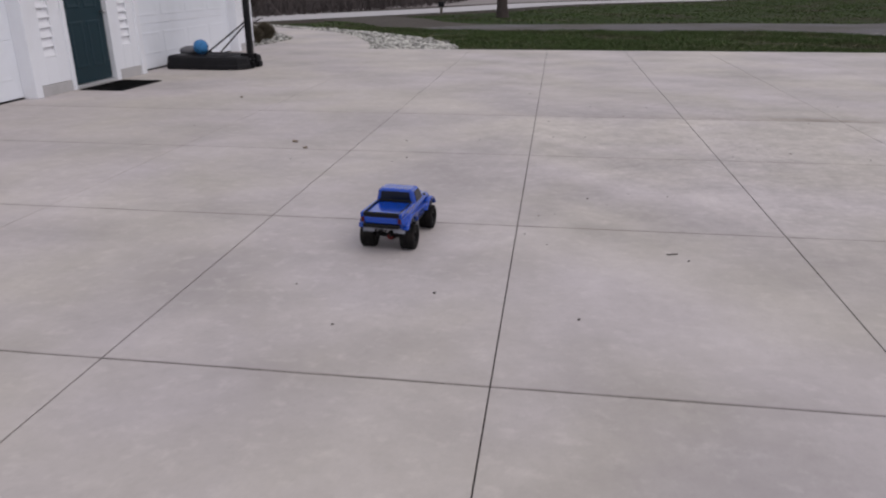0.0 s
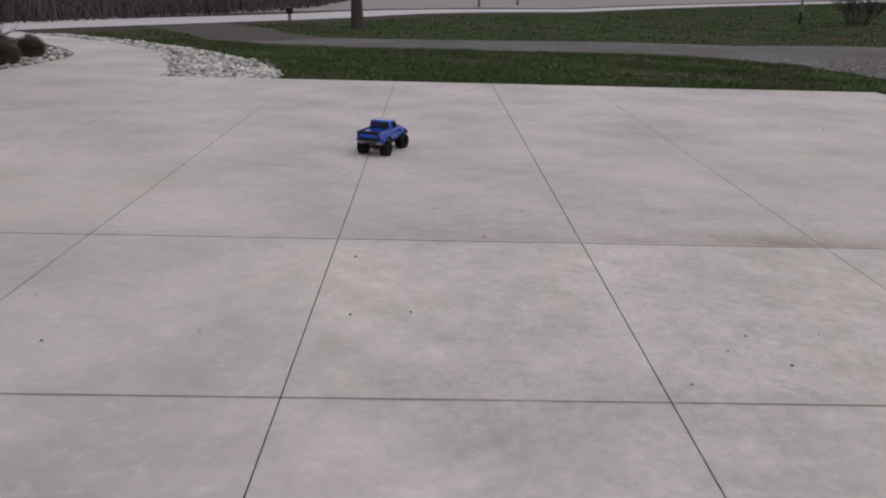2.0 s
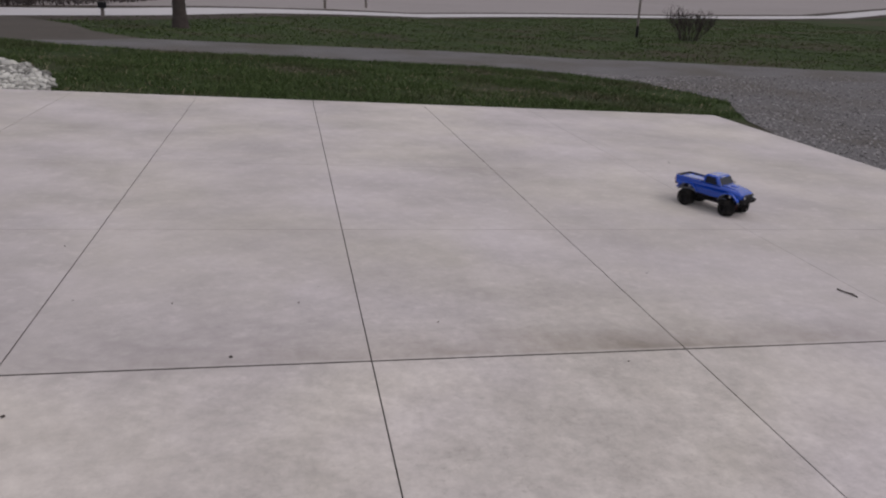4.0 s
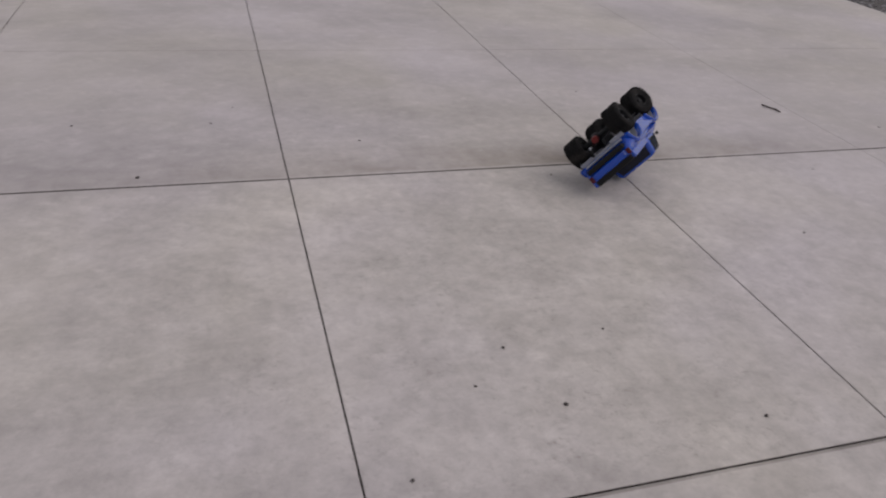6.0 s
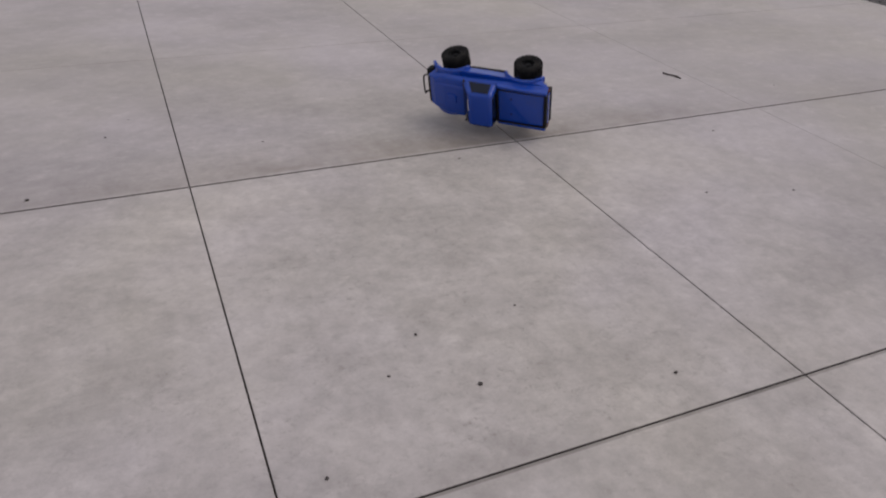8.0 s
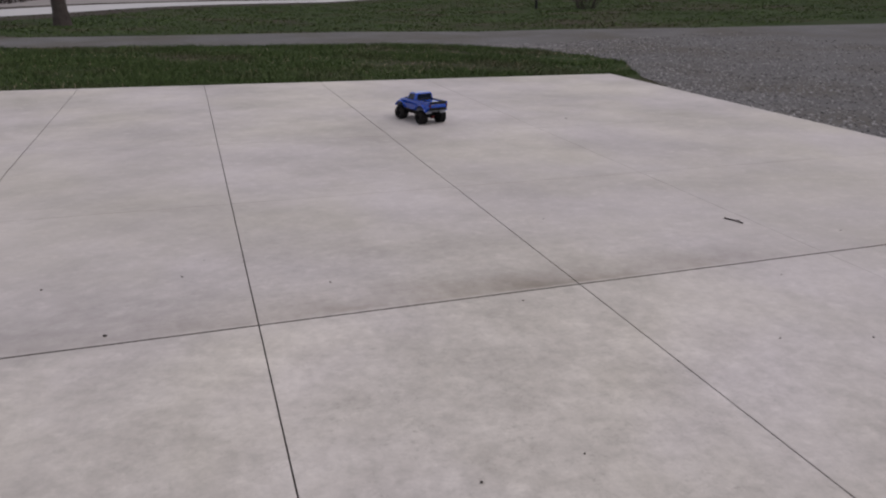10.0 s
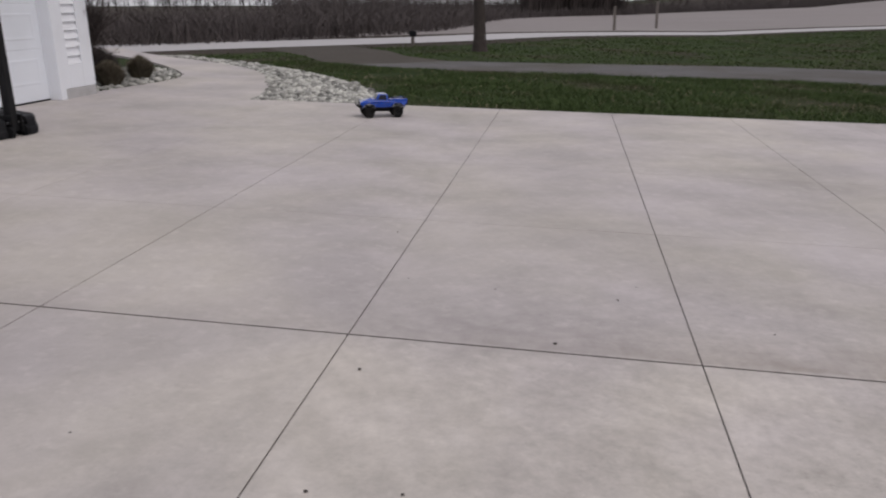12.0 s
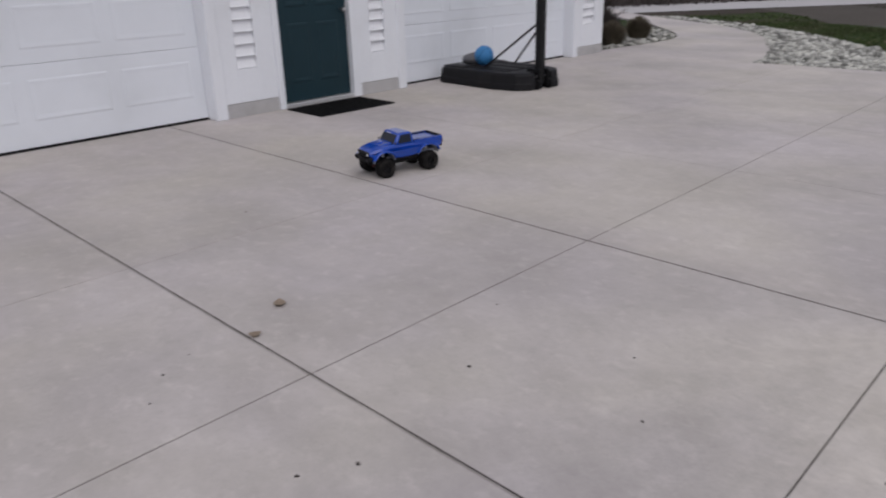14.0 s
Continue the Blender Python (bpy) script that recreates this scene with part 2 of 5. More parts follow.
    fade = ranged(sep.outputs[1], 0.6, 1.6, 1, 0.12)
    grime = times(near_joint(sep.outputs[1], 1.8205, 0.0, 0.008), ranged(noise_at(2.6, 4), 0.3, 0.6, 0.15, 0.7))
    grime = times(grime, fade)
    col = blend(grime, col, (0.13, 0.115, 0.10))
    halo = times(near_joint(sep.outputs[1], 1.8205, 0.0, 0.10), ranged(noise_at(1.7, 5), 0.45, 0.7, 0.0, 0.22))
    halo = times(halo, fade)
    # worn, pitted patch where cars stand
    spread = n.new("ShaderNodeVectorMath")
    spread.operation = "DISTANCE"
    spread.inputs[1].default_value = (2.1, -1.35, 0)
    l.new(geo.outputs["Position"], spread.inputs[0])
    worn = times(ranged(spread.outputs["Value"], 0.4, 1.9, 1, 0), times(ranged(noise_at(34, 8, 0.8), 0.52, 0.66, 0, 0.75), ranged(noise_at(5, 4, 0.6), 0.40, 0.60, 0.15, 1)))
    col = blend(worn, col, (0.28, 0.25, 0.23))
    rough_spots = times(ranged(noise_at(0.8, 3), 0.5, 0.65, 0, 1), ranged(noise_at(60, 8, 0.8), 0.56, 0.72, 0, 0.45))
    col = blend(rough_spots, col, (0.31, 0.28, 0.26))
    col = blend(halo, col, (0.30, 0.27, 0.245))
    # cloudy tone of the cured paste; the panels where cars stand are the most mottled
    def shade(value, amount):
        """Lightens and darkens by a value round 1, in full or as far as amount goes."""
        nonlocal col
        scaled = n.new("ShaderNodeVectorMath")
        scaled.operation = "SCALE"
        l.new(col, scaled.inputs[0])
        l.new(value, scaled.inputs["Scale"])
        col = blend(amount, col, scaled.outputs[0])

    mottled = ranged(spread.outputs["Value"], 1.3, 3.2, 1.0, 0.25)
    whole = ranged(spread.outputs["Value"], 0.0, 1.0, 1.0, 1.0)
    shade(ranged(noise_at(0.8, 4, 0.5, (1.0, 1.1, 1)), 0.34, 0.66, 0.90, 1.10), whole)
    shade(ranged(noise_at(3.6, 6, 0.62), 0.36, 0.64, 0.92, 1.08), mottled)
    shade(ranged(noise_at(15, 7, 0.72), 0.34, 0.66, 0.89, 1.11), mottled)
    # warmer and cooler stretches
    hue = n.new("ShaderNodeVectorMath")
    hue.operation = "MULTIPLY"
    hue.inputs[1].default_value = (0.997, 0.992, 1.028)
    l.new(col, hue.inputs[0])
    warm = n.new("ShaderNodeVectorMath")
    warm.operation = "MULTIPLY"
    warm.inputs[1].default_value = (1.004, 1.004, 0.972)
    l.new(col, warm.inputs[0])
    col = blend(ranged(noise_at(0.55, 3, 0.5), 0.40, 0.60, 0, 1), hue.outputs[0], warm.outputs[0])
    l.new(col, b.inputs["Base Color"])
    bp = n.new("ShaderNodeBump")
    bp.inputs["Strength"].default_value, bp.inputs["Distance"].default_value = 0.25, 0.004
    l.new(noise_at(160, 6, 0.7), bp.inputs["Height"])
    l.new(bp.outputs[0], b.inputs["Normal"])
    return m


M["concrete"] = concrete()


# ---- helpers of this scene ----
def finish(bm, smooth=False):
    bmesh.ops.recalc_face_normals(bm, faces=bm.faces)
    if smooth:
        for f in bm.faces:
            f.smooth = True
    return bm


def mesh_of(bm, material, name="mesh"):
    me = bpy.data.meshes.new(name)
    bm.to_mesh(me)
    bm.free()
    for m in material if isinstance(material, (list, tuple)) else (material,):
        me.materials.append(m)
    return me


def part(name, bm, material, parent=None, label="", at=None):
    """Links a bmesh as one mesh object, under a thing or a part."""
    ob = new(name, mesh_of(bm, material, name))
    if parent is not None:
        ob.parent = parent
    if at is not None:
        ob.matrix_basis = at
    if label:
        ob["label"] = label
    return ob


def empty(name, m):
    ob = new(name)
    ob.matrix_basis = m
    return ob


def box(x0, x1, y0, y1, z0, z1, bevel=0.0, bm=None, seg=1):
    own = bm is None
    b = bmesh.new()
    bmesh.ops.create_cube(b, size=1)
    for v in b.verts:
        v.co = Vector(((x0 + x1) / 2 + v.co.x * (x1 - x0), (y0 + y1) / 2 + v.co.y * (y1 - y0), (z0 + z1) / 2 + v.co.z * (z1 - z0)))
    if bevel:
        bmesh.ops.bevel(b, geom=b.edges[:], offset=bevel, segments=seg, affect="EDGES", profile=0.5)
    if own:
        return b
    return merge(bm, b)


def merge(bm, other):
    me = bpy.data.meshes.new("tmp")
    other.to_mesh(me)
    other.free()
    bm.from_mesh(me)
    bpy.data.meshes.remove(me)
    return bm


def rod(a, b, r0, r1=None, sides=10, bm=None):
    """A round bar from a to b."""
    r1 = r0 if r1 is None else r1
    bm = bm or bmesh.new()
    a, b = Vector(a), Vector(b)
    q = (b - a).to_track_quat("Z", "Y").to_matrix()
    rings = []
    for p, r in ((a, r0), (b, r1)):
        rings.append([bm.verts.new(p + q @ Vector((r * math.cos(2 * math.pi * i / sides), r * math.sin(2 * math.pi * i / sides), 0))) for i in range(sides)])
    for i in range(sides):
        bm.faces.new((rings[0][i], rings[0][(i + 1) % sides], rings[1][(i + 1) % sides], rings[1][i]))
    bm.faces.new(rings[0][::-1])
    bm.faces.new(rings[1])
    return bm


def tube(points, r, sides=8, bm=None):
    """A bent bar through the points."""
    bm = bm or bmesh.new()
    points = [Vector(p) for p in points]
    rings = []
    for i, p in enumerate(points):
        d = (points[min(i + 1, len(points) - 1)] - points[max(i - 1, 0)]).normalized()
        q = d.to_track_quat("Z", "Y").to_matrix()
        rings.append([bm.verts.new(p + q @ Vector((r * math.cos(2 * math.pi * k / sides), r * math.sin(2 * math.pi * k / sides), 0))) for k in range(sides)])
    for r0, r1 in zip(rings, rings[1:]):
        best = min(range(sides), key=lambda s: sum((r0[k].co - r1[(k + s) % sides].co).length for k in range(sides)))
        for k in range(sides):
            bm.faces.new((r0[k], r0[(k + 1) % sides], r1[(k + 1 + best) % sides], r1[(k + best) % sides]))
    bm.faces.new(rings[0][::-1])
    bm.faces.new(rings[-1])
    return finish(bm)


def prism(outline, x0, x1, bevel=0.0, seg=2, taper=None):
    """A y-z outline extruded across x; taper(y, z) scales the half width."""
    bm = bmesh.new()
    a = [bm.verts.new((x0, y, z)) for y, z in outline]
    b = [bm.verts.new((x1, y, z)) for y, z in outline]
    n = len(outline)
    fa, fb = bm.faces.new(a), bm.faces.new(b[::-1])
    for i in range(n):
        bm.faces.new((a[i], b[i], b[(i + 1) % n], a[(i + 1) % n]))
    finish(bm)
    if bevel:
        rim = [e for f in (fa, fb) for e in f.edges]
        bmesh.ops.bevel(bm, geom=rim, offset=bevel, segments=seg, affect="EDGES", profile=0.5)
    if taper:
        for v in bm.verts:
            v.co.x *= taper(v.co.y, v.co.z)
    return finish(bm)


def sheet(points, z, thick=0.0):
    """A flat polygon; with a thickness it becomes a slab below z."""
    bm = bmesh.new()
    f = bm.faces.new([bm.verts.new((x, y, z)) for x, y in points])
    if thick:
        ext = bmesh.ops.extrude_face_region(bm, geom=[f])
        for v in ext["geom"]:
            if isinstance(v, bmesh.types.BMVert):
                v.co.z -= thick
    return finish(bm)


def spline(pts, n):
    """Points along a smooth curve through pts."""
    out = []
    P = [Vector((*p, 0)) if len(p) == 2 else Vector(p) for p in pts]
    P = [2 * P[0] - P[1], *P, 2 * P[-1] - P[-2]]
    for i in range(1, len(P) - 2):
        for k in range(n):
            t = k / n
            a, b, c, d = P[i - 1 : i + 3]
            out.append(0.5 * (2 * b + (c - a) * t + (2 * a - 5 * b + 4 * c - d) * t * t + (3 * b - a - 3 * c + d) * t ** 3))
    out.append(P[-2])
    return out


def inside(poly, x, y):
    hit, j = False, len(poly) - 1
    for i in range(len(poly)):
        (xi, yi), (xj, yj) = poly[i], poly[j]
        if (yi > y) != (yj > y) and x < (xj - xi) * (y - yi) / (yj - yi) + xi:
            hit = not hit
        j = i
    return hit


def soup(verts, faces, material, name):
    me = bpy.data.meshes.new(name)
    me.from_pydata(verts, [], faces)
    me.materials.append(material)
    return new(name, me)


# ---- the land ----
def land(x, y):
    """The height of the ground: level round the drive, rising to the east, falling to the west."""
    return -0.05 + 0.042 * max(0.0, x - 9.0) + 0.045 * max(0.0, x - 46.0) - 0.045 * max(0.0, x - 420.0) - 0.02 * max(0.0, -14.0 - x)


XS = [-2500, -300, -60, -14, 9, 46, 420, 2500]
YS = [-2500, -200, -30, 10, 40, 120, 400, 3000]


def land_sheet(name, poly, lift, material):
    """A sheet that follows the land inside a polygon, cut where the slope changes."""
    bm = bmesh.new()
    bm.faces.new([bm.verts.new((x, y, 0)) for x, y in poly])
    for x in (-14, 9, 46, 420):
        bmesh.ops.bisect_plane(bm, geom=bm.verts[:] + bm.edges[:] + bm.faces[:], plane_co=(x, 0, 0), plane_no=(1, 0, 0))
    for v in bm.verts:
        v.co.z = land(v.co.x, v.co.y) + lift
    bmesh.ops.triangulate(bm, faces=bm.faces[:])
    finish(bm)
    for f in bm.faces:
        if f.normal.z < 0:
            f.normal_flip()
    return part(name, bm, material)


DRIVE_X0, DRIVE_X1, DRIVE_Y0, DRIVE_Y1 = -6.4, 7.68, -14.0, 7.38
bm = bmesh.new()
grid = [[bm.verts.new((x, y, land(x, y))) for x in XS] for y in YS]
for j in range(len(YS) - 1):
    for i in range(len(XS) - 1):
        bm.faces.new((grid[j][i], grid[j][i + 1], grid[j + 1][i + 1], grid[j + 1][i]))
ground = tagged(part("ground", bm, M["ground"]), "patchy spring lawn on dark soil round the drive", "lawn", kind="structure")

# the pale road beyond the lawn, and the bare field behind it
road_mid = spline([(-34, -20), (-20, 2), (-13.2, 15.4), (-9.2, 21.2), (-4.8, 27.0), (-0.7, 34.0), (5.6, 39.4), (16.4, 44.6), (31.5, 47.4), (44, 52), (110, 80), (500, 240)], 6)


def strip(mid, width):
    left, right = [], []
    for i, p in enumerate(mid):
        d = (mid[min(i + 1, len(mid) - 1)] - mid[max(i - 1, 0)]).normalized()
        n = Vector((-d.y, d.x, 0)) * width / 2
        left.append(((p + n).x, (p + n).y))
        right.append(((p - n).x, (p - n).y))
    return right + left[::-1]


field_poly = [(-12.5, 19.5), (-9.8, 27), (-7.2, 38), (-5.4, 75), (10, 118), (60, 165), (300, 330), (520, 262), (112, 84), (44, 56), (30, 51), (15.5, 48), (4, 43), (-2.6, 36.5), (-8, 28)]
tagged(land_sheet("field", field_poly, 0.006, M["field"]), "bare grey-brown field behind the road", "field", kind="structure")
tagged(land_sheet("road", strip(road_mid, 3.4), 0.014, M["road"]), "pale concrete road running past the lawn", "road", kind="structure")

# near verge of the road, weeds in shadow painted as a dark sheet, and a strip of soil along the far edge of the slab
verge_mid = []
for i, q in enumerate(road_mid):
    d = (road_mid[min(i + 1, len(road_mid) - 1)] - road_mid[max(i - 1, 0)]).normalized()
    verge_mid.append(q + Vector((d.y, -d.x, 0)) * 2.45)
tagged(land_sheet("verge", strip(verge_mid, 1.9), 0.004, M["verge"]), "verge between the lawn and the road, shadow over weeds painted dark brown", "verge", kind="structure")
tagged(land_sheet("edge_soil", [(-1.86, DRIVE_Y1), (DRIVE_X1, DRIVE_Y1), (DRIVE_X1 + 0.05, DRIVE_Y1 + 0.17), (3.2, DRIVE_Y1 + 0.15), (-1.9, DRIVE_Y1 + 0.2)], 0.006, M["edge_soil"]), "strip of dark soil along the slab", "soil", kind="structure")

far_side = strip(road_mid, 3.3)[len(road_mid):][::-1] + [(520, 640), (-380, 640), (-380, -20)]
tagged(land_sheet("wild_ground", far_side, 0.002, M["verge"]), "brown wild ground beyond the road", "ground", kind="structure")

# the gravel lane: a band across the lawn that widens into the yard beside the drive
lane_near = [(-4.6, 14.3), (-3.4, 13.9), (-0.3, 13.4), (4.4, 13.5), (6.7, 13.2), (8.3, 12.0), (9.0, 10.4), (9.1, 9.2), (8.6, 8.2), (8.15, 7.2), (7.9, 6.2), (7.69, 5.2), (7.69, -14), (40, -14), (70, 0)]
lane_far = [(70, 8), (30, 10.6), (20, 12.6), (15, 14.4), (11.3, 16.3), (8.5, 17.1), (5.3, 17.2), (0.5, 16.4), (-2.2, 16.2), (-3.4, 14.9)]
tagged(land_sheet("gravel_lane", lane_near + lane_far, 0.010, M["gravel"]), "grey gravel lane and yard beside the concrete drive", "gravel", kind="structure")

track = [(-4.7, 14.25), (-3.42, 14.9), (-2.22, 16.2), (-3.6, 17.6), (-4.6, 19.6), (-6.6, 21.6), (-8.4, 19.2), (-6.2, 16.6)]
tagged(land_sheet("dirt_track", track, 0.008, M["dirt"]), "bare brown dirt track from the lane to the road", "dirt track", kind="structure")

# ---- the concrete drive, panel by panel ----
drive = tagged(empty("driveway", pose(0, 0, 0)), "pale concrete driveway sawn into large panels", "driveway", kind="structure")
XJ = [DRIVE_X0, -3.058, -1.525, 0.0, 1.516, 3.051, 4.584, DRIVE_X1]
YJ = [DRIVE_Y0, -12.74, -10.92, -9.10, -7.28, -5.465, -3.647, -1.812, 0.0, 1.816, 3.64, DRIVE_Y1]
# half widths of the sawn joints: the worn ones are wider, the far ones nearly closed
WIDE_X = {0.0: 0.0027, 1.516: 0.0027, 3.051: 0.0025, -1.525: 0.0029, -3.058: 0.0027, 4.584: 0.0013}
WIDE_Y = {0.0: 0.0060, -1.812: 0.0033, -3.647: 0.0026, -5.465: 0.0030, 1.816: 0.0024, 3.64: 0.0012}
part("slab_bed", box(DRIVE_X0 + 0.02, DRIVE_X1 - 0.02, DRIVE_Y0 + 0.02, DRIVE_Y1 - 0.02, -0.14, -0.0035), M["joint"], drive, "dark dirt packed in the sawn joints")
for x0, x1 in zip(XJ, XJ[1:]):
    for y0, y1 in zip(YJ, YJ[1:]):
        a, b, c, d = WIDE_X.get(x0, 0.001), WIDE_X.get(x1, 0.001), WIDE_Y.get(y0, 0.002), WIDE_Y.get(y1, 0.002)
        part("concrete_panel", box(a, x1 - x0 - b, c, y1 - y0 - d, -0.10, 0, 0.0015), M["concrete"], drive, at=pose(x0, y0, 0))

# the curved walk that leaves the drive round the corner of the garage
walk_left = spline([(-6.35, 7.384), (-6.28, 8.1), (-6.18, 9.2), (-6.32, 10.2), (-7.1, 11.4), (-8.8, 13.2), (-10.6, 14.6), (-13.2, 16.2)], 6)
walk_right = spline([(-3.66, 7.384), (-3.85, 8.3), (-4.2, 9.3), (-5.05, 11.1), (-6.2, 12.5), (-7.6, 13.6), (-9.4, 14.8), (-11.9, 16.9)], 6)
walk_poly = [(p.x, p.y) for p in walk_right] + [(p.x, p.y) for p in walk_left[::-1]]
tagged(part("concrete_walk", sheet(walk_poly, -0.003, 0.1), M["concrete"]), "pale concrete walk curving away round the garage corner", "path", kind="structure")

# ---- the garage ----
WX = -6.14
wall = tagged(empty("wall_garage", pose(0, 0, 0)), "white garage wall with flat trim boards and strips of lap siding", "wall", kind="structure")
TOP, DOOR_TOP, GAR_TOP = 3.0, 2.08, 2.25
G1, G2, MD = (-4.45, 0.43), (3.0, 6.50), (1.245, 2.175)
Y_LO, Y_HI = -6.5, 7.34


def wall_box(y0, y1, z0, z1, name="wall_board", x0=WX - 0.2, x1=WX, mtl="white", bevel=0.004, label=""):
    return part(name, box(x0, x1, y0, y1, z0, z1, bevel), M[mtl], wall, label)


for y0, y1 in ((Y_LO, G1[0] - 0.12), (G1[1] + 0.12, MD[0] - 0.07), (MD[1] + 0.115, G2[0] - 0.115), (G2[1] + 0.12, Y_HI)):
    wall_box(y0, y1, -0.1, 0.14, "foundation_block", WX - 0.2, WX - 0.006, "foundation", 0.006, "grey concrete foundation block")
# wall boards round a siding strip in each pier; the strip is set back and its boards overlap
for y0, y1, s0, s1 in ((Y_LO, G1[0] - 0.12, -5.7, -5.45), (G1[1] + 0.12, MD[0] - 0.07, 0.73, 0.955), (MD[1] + 0.115, G2[0] - 0.115, 2.47, 2.69), (G2[1] + 0.12, Y_HI, 6.77, 7.08)):
    wall_box(y0, s0, 0.14, TOP)
    wall_box(s1, y1, 0.14, TOP)
    wall_box(s0, s1, 0.14, 0.47)
    part("backing", box(WX - 0.2, WX - 0.05, s0, s1, 0.47, TOP), M["white"], wall)
    z = 0.475
    while z < TOP:
        bm = bmesh.new()
        pts = [(WX - 0.052, z), (WX - 0.002, z), (WX - 0.010, z + 0.012), (WX - 0.046, z + 0.12), (WX - 0.052, z + 0.12)]
        a = [bm.verts.new((x, s0 + 0.004, zz)) for x, zz in pts]
        b = [bm.verts.new((x, s1 - 0.004, zz)) for x, zz in pts]
        bm.faces.new(a)
        bm.faces.new(b[::-1])
        for i in range(5):
            bm.faces.new((a[i], a[(i + 1) % 5], b[(i + 1) % 5], b[i]))
        part("lap_board", finish(bm), M["siding"], wall)
        z += 0.117
# heads over the openings
wall_box(MD[0] - 0.07, MD[1] + 0.115, DOOR_TOP + 0.09, TOP)
for g0, g1 in (G1, G2):
    wall_box(g0 - 0.12, g1 + 0.12, GAR_TOP + 0.12, TOP)
# jamb trims, a little proud, and the return of each garage opening
for g0, g1 in (G1, G2):
    for y0, y1 in ((g0 - 0.12, g0), (g1, g1 + 0.12)):
        wall_box(y0, y1, 0.002, GAR_TOP + 0.12, "jamb_trim", WX - 0.28, WX + 0.022)
    wall_box(g0, g1, GAR_TOP, GAR_TOP + 0.12, "head_trim", WX - 0.28, WX + 0.022)
wall_box(MD[0] - 0.07, MD[0], 0.002, DOOR_TOP + 0.09, "door_trim", WX - 0.15, WX + 0.02)
wall_box(MD[1], MD[1] + 0.115, 0.002, DOOR_TOP + 0.09, "door_trim", WX - 0.15, WX + 0.02)
wall_box(MD[0], MD[1], DOOR_TOP, DOOR_TOP + 0.09, "door_trim", WX - 0.15, WX + 0.02)
# the side wall round the corner, the eave and the roof
north = tagged(empty("wall_north", pose(0, 0, 0)), "white lap-sided side wall of the garage", "wall", kind="structure")
part("foundation_block", box(-13, WX - 0.2, Y_HI - 0.2, Y_HI - 0.006, -0.1, 0.14, 0.006), M["foundation"], north)
z = 0.145
while z < TOP:
    part("lap_board", box(-13, WX - 0.202, Y_HI - 0.03, Y_HI - 0.004, z, z + 0.112, 0.003), M["siding"], north)
    z += 0.117
part("backing", box(-13, WX - 0.202, Y_HI - 0.2, Y_HI - 0.03, 0.14, TOP), M["white"], north)
roof = tagged(empty("roof", pose(0, 0, 0)), "garage eave with white soffit", "roof", kind="structure")
part("soffit", box(-13, WX + 0.42, Y_LO, Y_HI + 0.42, TOP, TOP + 0.18, 0.01), M["white"], roof)
part("roof_slope", prism([(Y_LO, TOP + 0.18), (Y_HI + 0.42, TOP + 0.18), (Y_HI + 0.42, TOP + 0.24), (Y_LO, TOP + 0.24)], -13, WX + 0.45), M["gravel"], roof)
# closing walls of the garage interior
inner = tagged(empty("wall_back", pose(0, 0, 0)), "plain closing wall behind the garage doors", "wall", kind="structure")
part("closing_wall", box(-13, -12.9, Y_LO, Y_HI - 0.2, -0.1, TOP), M["white"], inner)
part("closing_wall", box(-12.9, WX - 0.2, Y_LO, Y_LO + 0.1, -0.1, TOP), M["white"], inner)


def garage_door(name, y0, y1):
    """A sectional door: four sections with two rows of raised long panels, and a rubber seal at the foot."""
    door = tagged(empty(name, pose(WX - 0.16, y0, 0)), "white panelled steel garage door, closed", "garage door", kind="structure")
    w, h = y1 - y0, GAR_TOP
    part("seal", box(-0.045, 0.006, 0.004, w - 0.004, 0.002, 0.022, 0.004), M["seal"], door, "black rubber seal")
    n = max(2, round(w / 0.85))
    for z0, z1, p0, p1 in ((0.022, 0.71, 0.24, 0.585), (0.71, 1.30, 0.83, 1.175), (1.30, 1.89, 1.42, 1.765), (1.89, h, 1.98, 2.17)):
        sec = part("section", box(-0.05, -0.002, 0.002, w - 0.002, z0 + 0.0012, z1 - 0.0012, 0.003), M["garage_door"], door)
        for i in range(n):
            a, b = 0.06 + i * (w - 0.12) / n + 0.06, 0.06 + (i + 1) * (w - 0.12) / n - 0.06
            # pressed panel: a frame that steps in and a field that comes back out
            bm = bmesh.new()
            zz0, zz1 = p0, p1
            rings = []
            for d, x in ((0, -0.0015), (0.012, 0.0022), (0.024, 0.0022), (0.050, 0.0)):
                rings.append([bm.verts.new((x, yy, zv)) for yy, zv in ((a + d, zz0 + d), (b - d, zz0 + d), (b - d, zz1 - d), (a + d, zz1 - d))])
            for r0, r1 in zip(rings, rings[1:]):
                for q in range(4):
                    bm.faces.new((r0[q], r0[(q + 1) % 4], r1[(q + 1) % 4], r1[q]))
            bm.faces.new(rings[-1])
            part("raised_panel", finish(bm), M["garage_door"], sec)
    return door


garage_door("garage_door_1", *G1)
garage_door("garage_door_2", *G2)

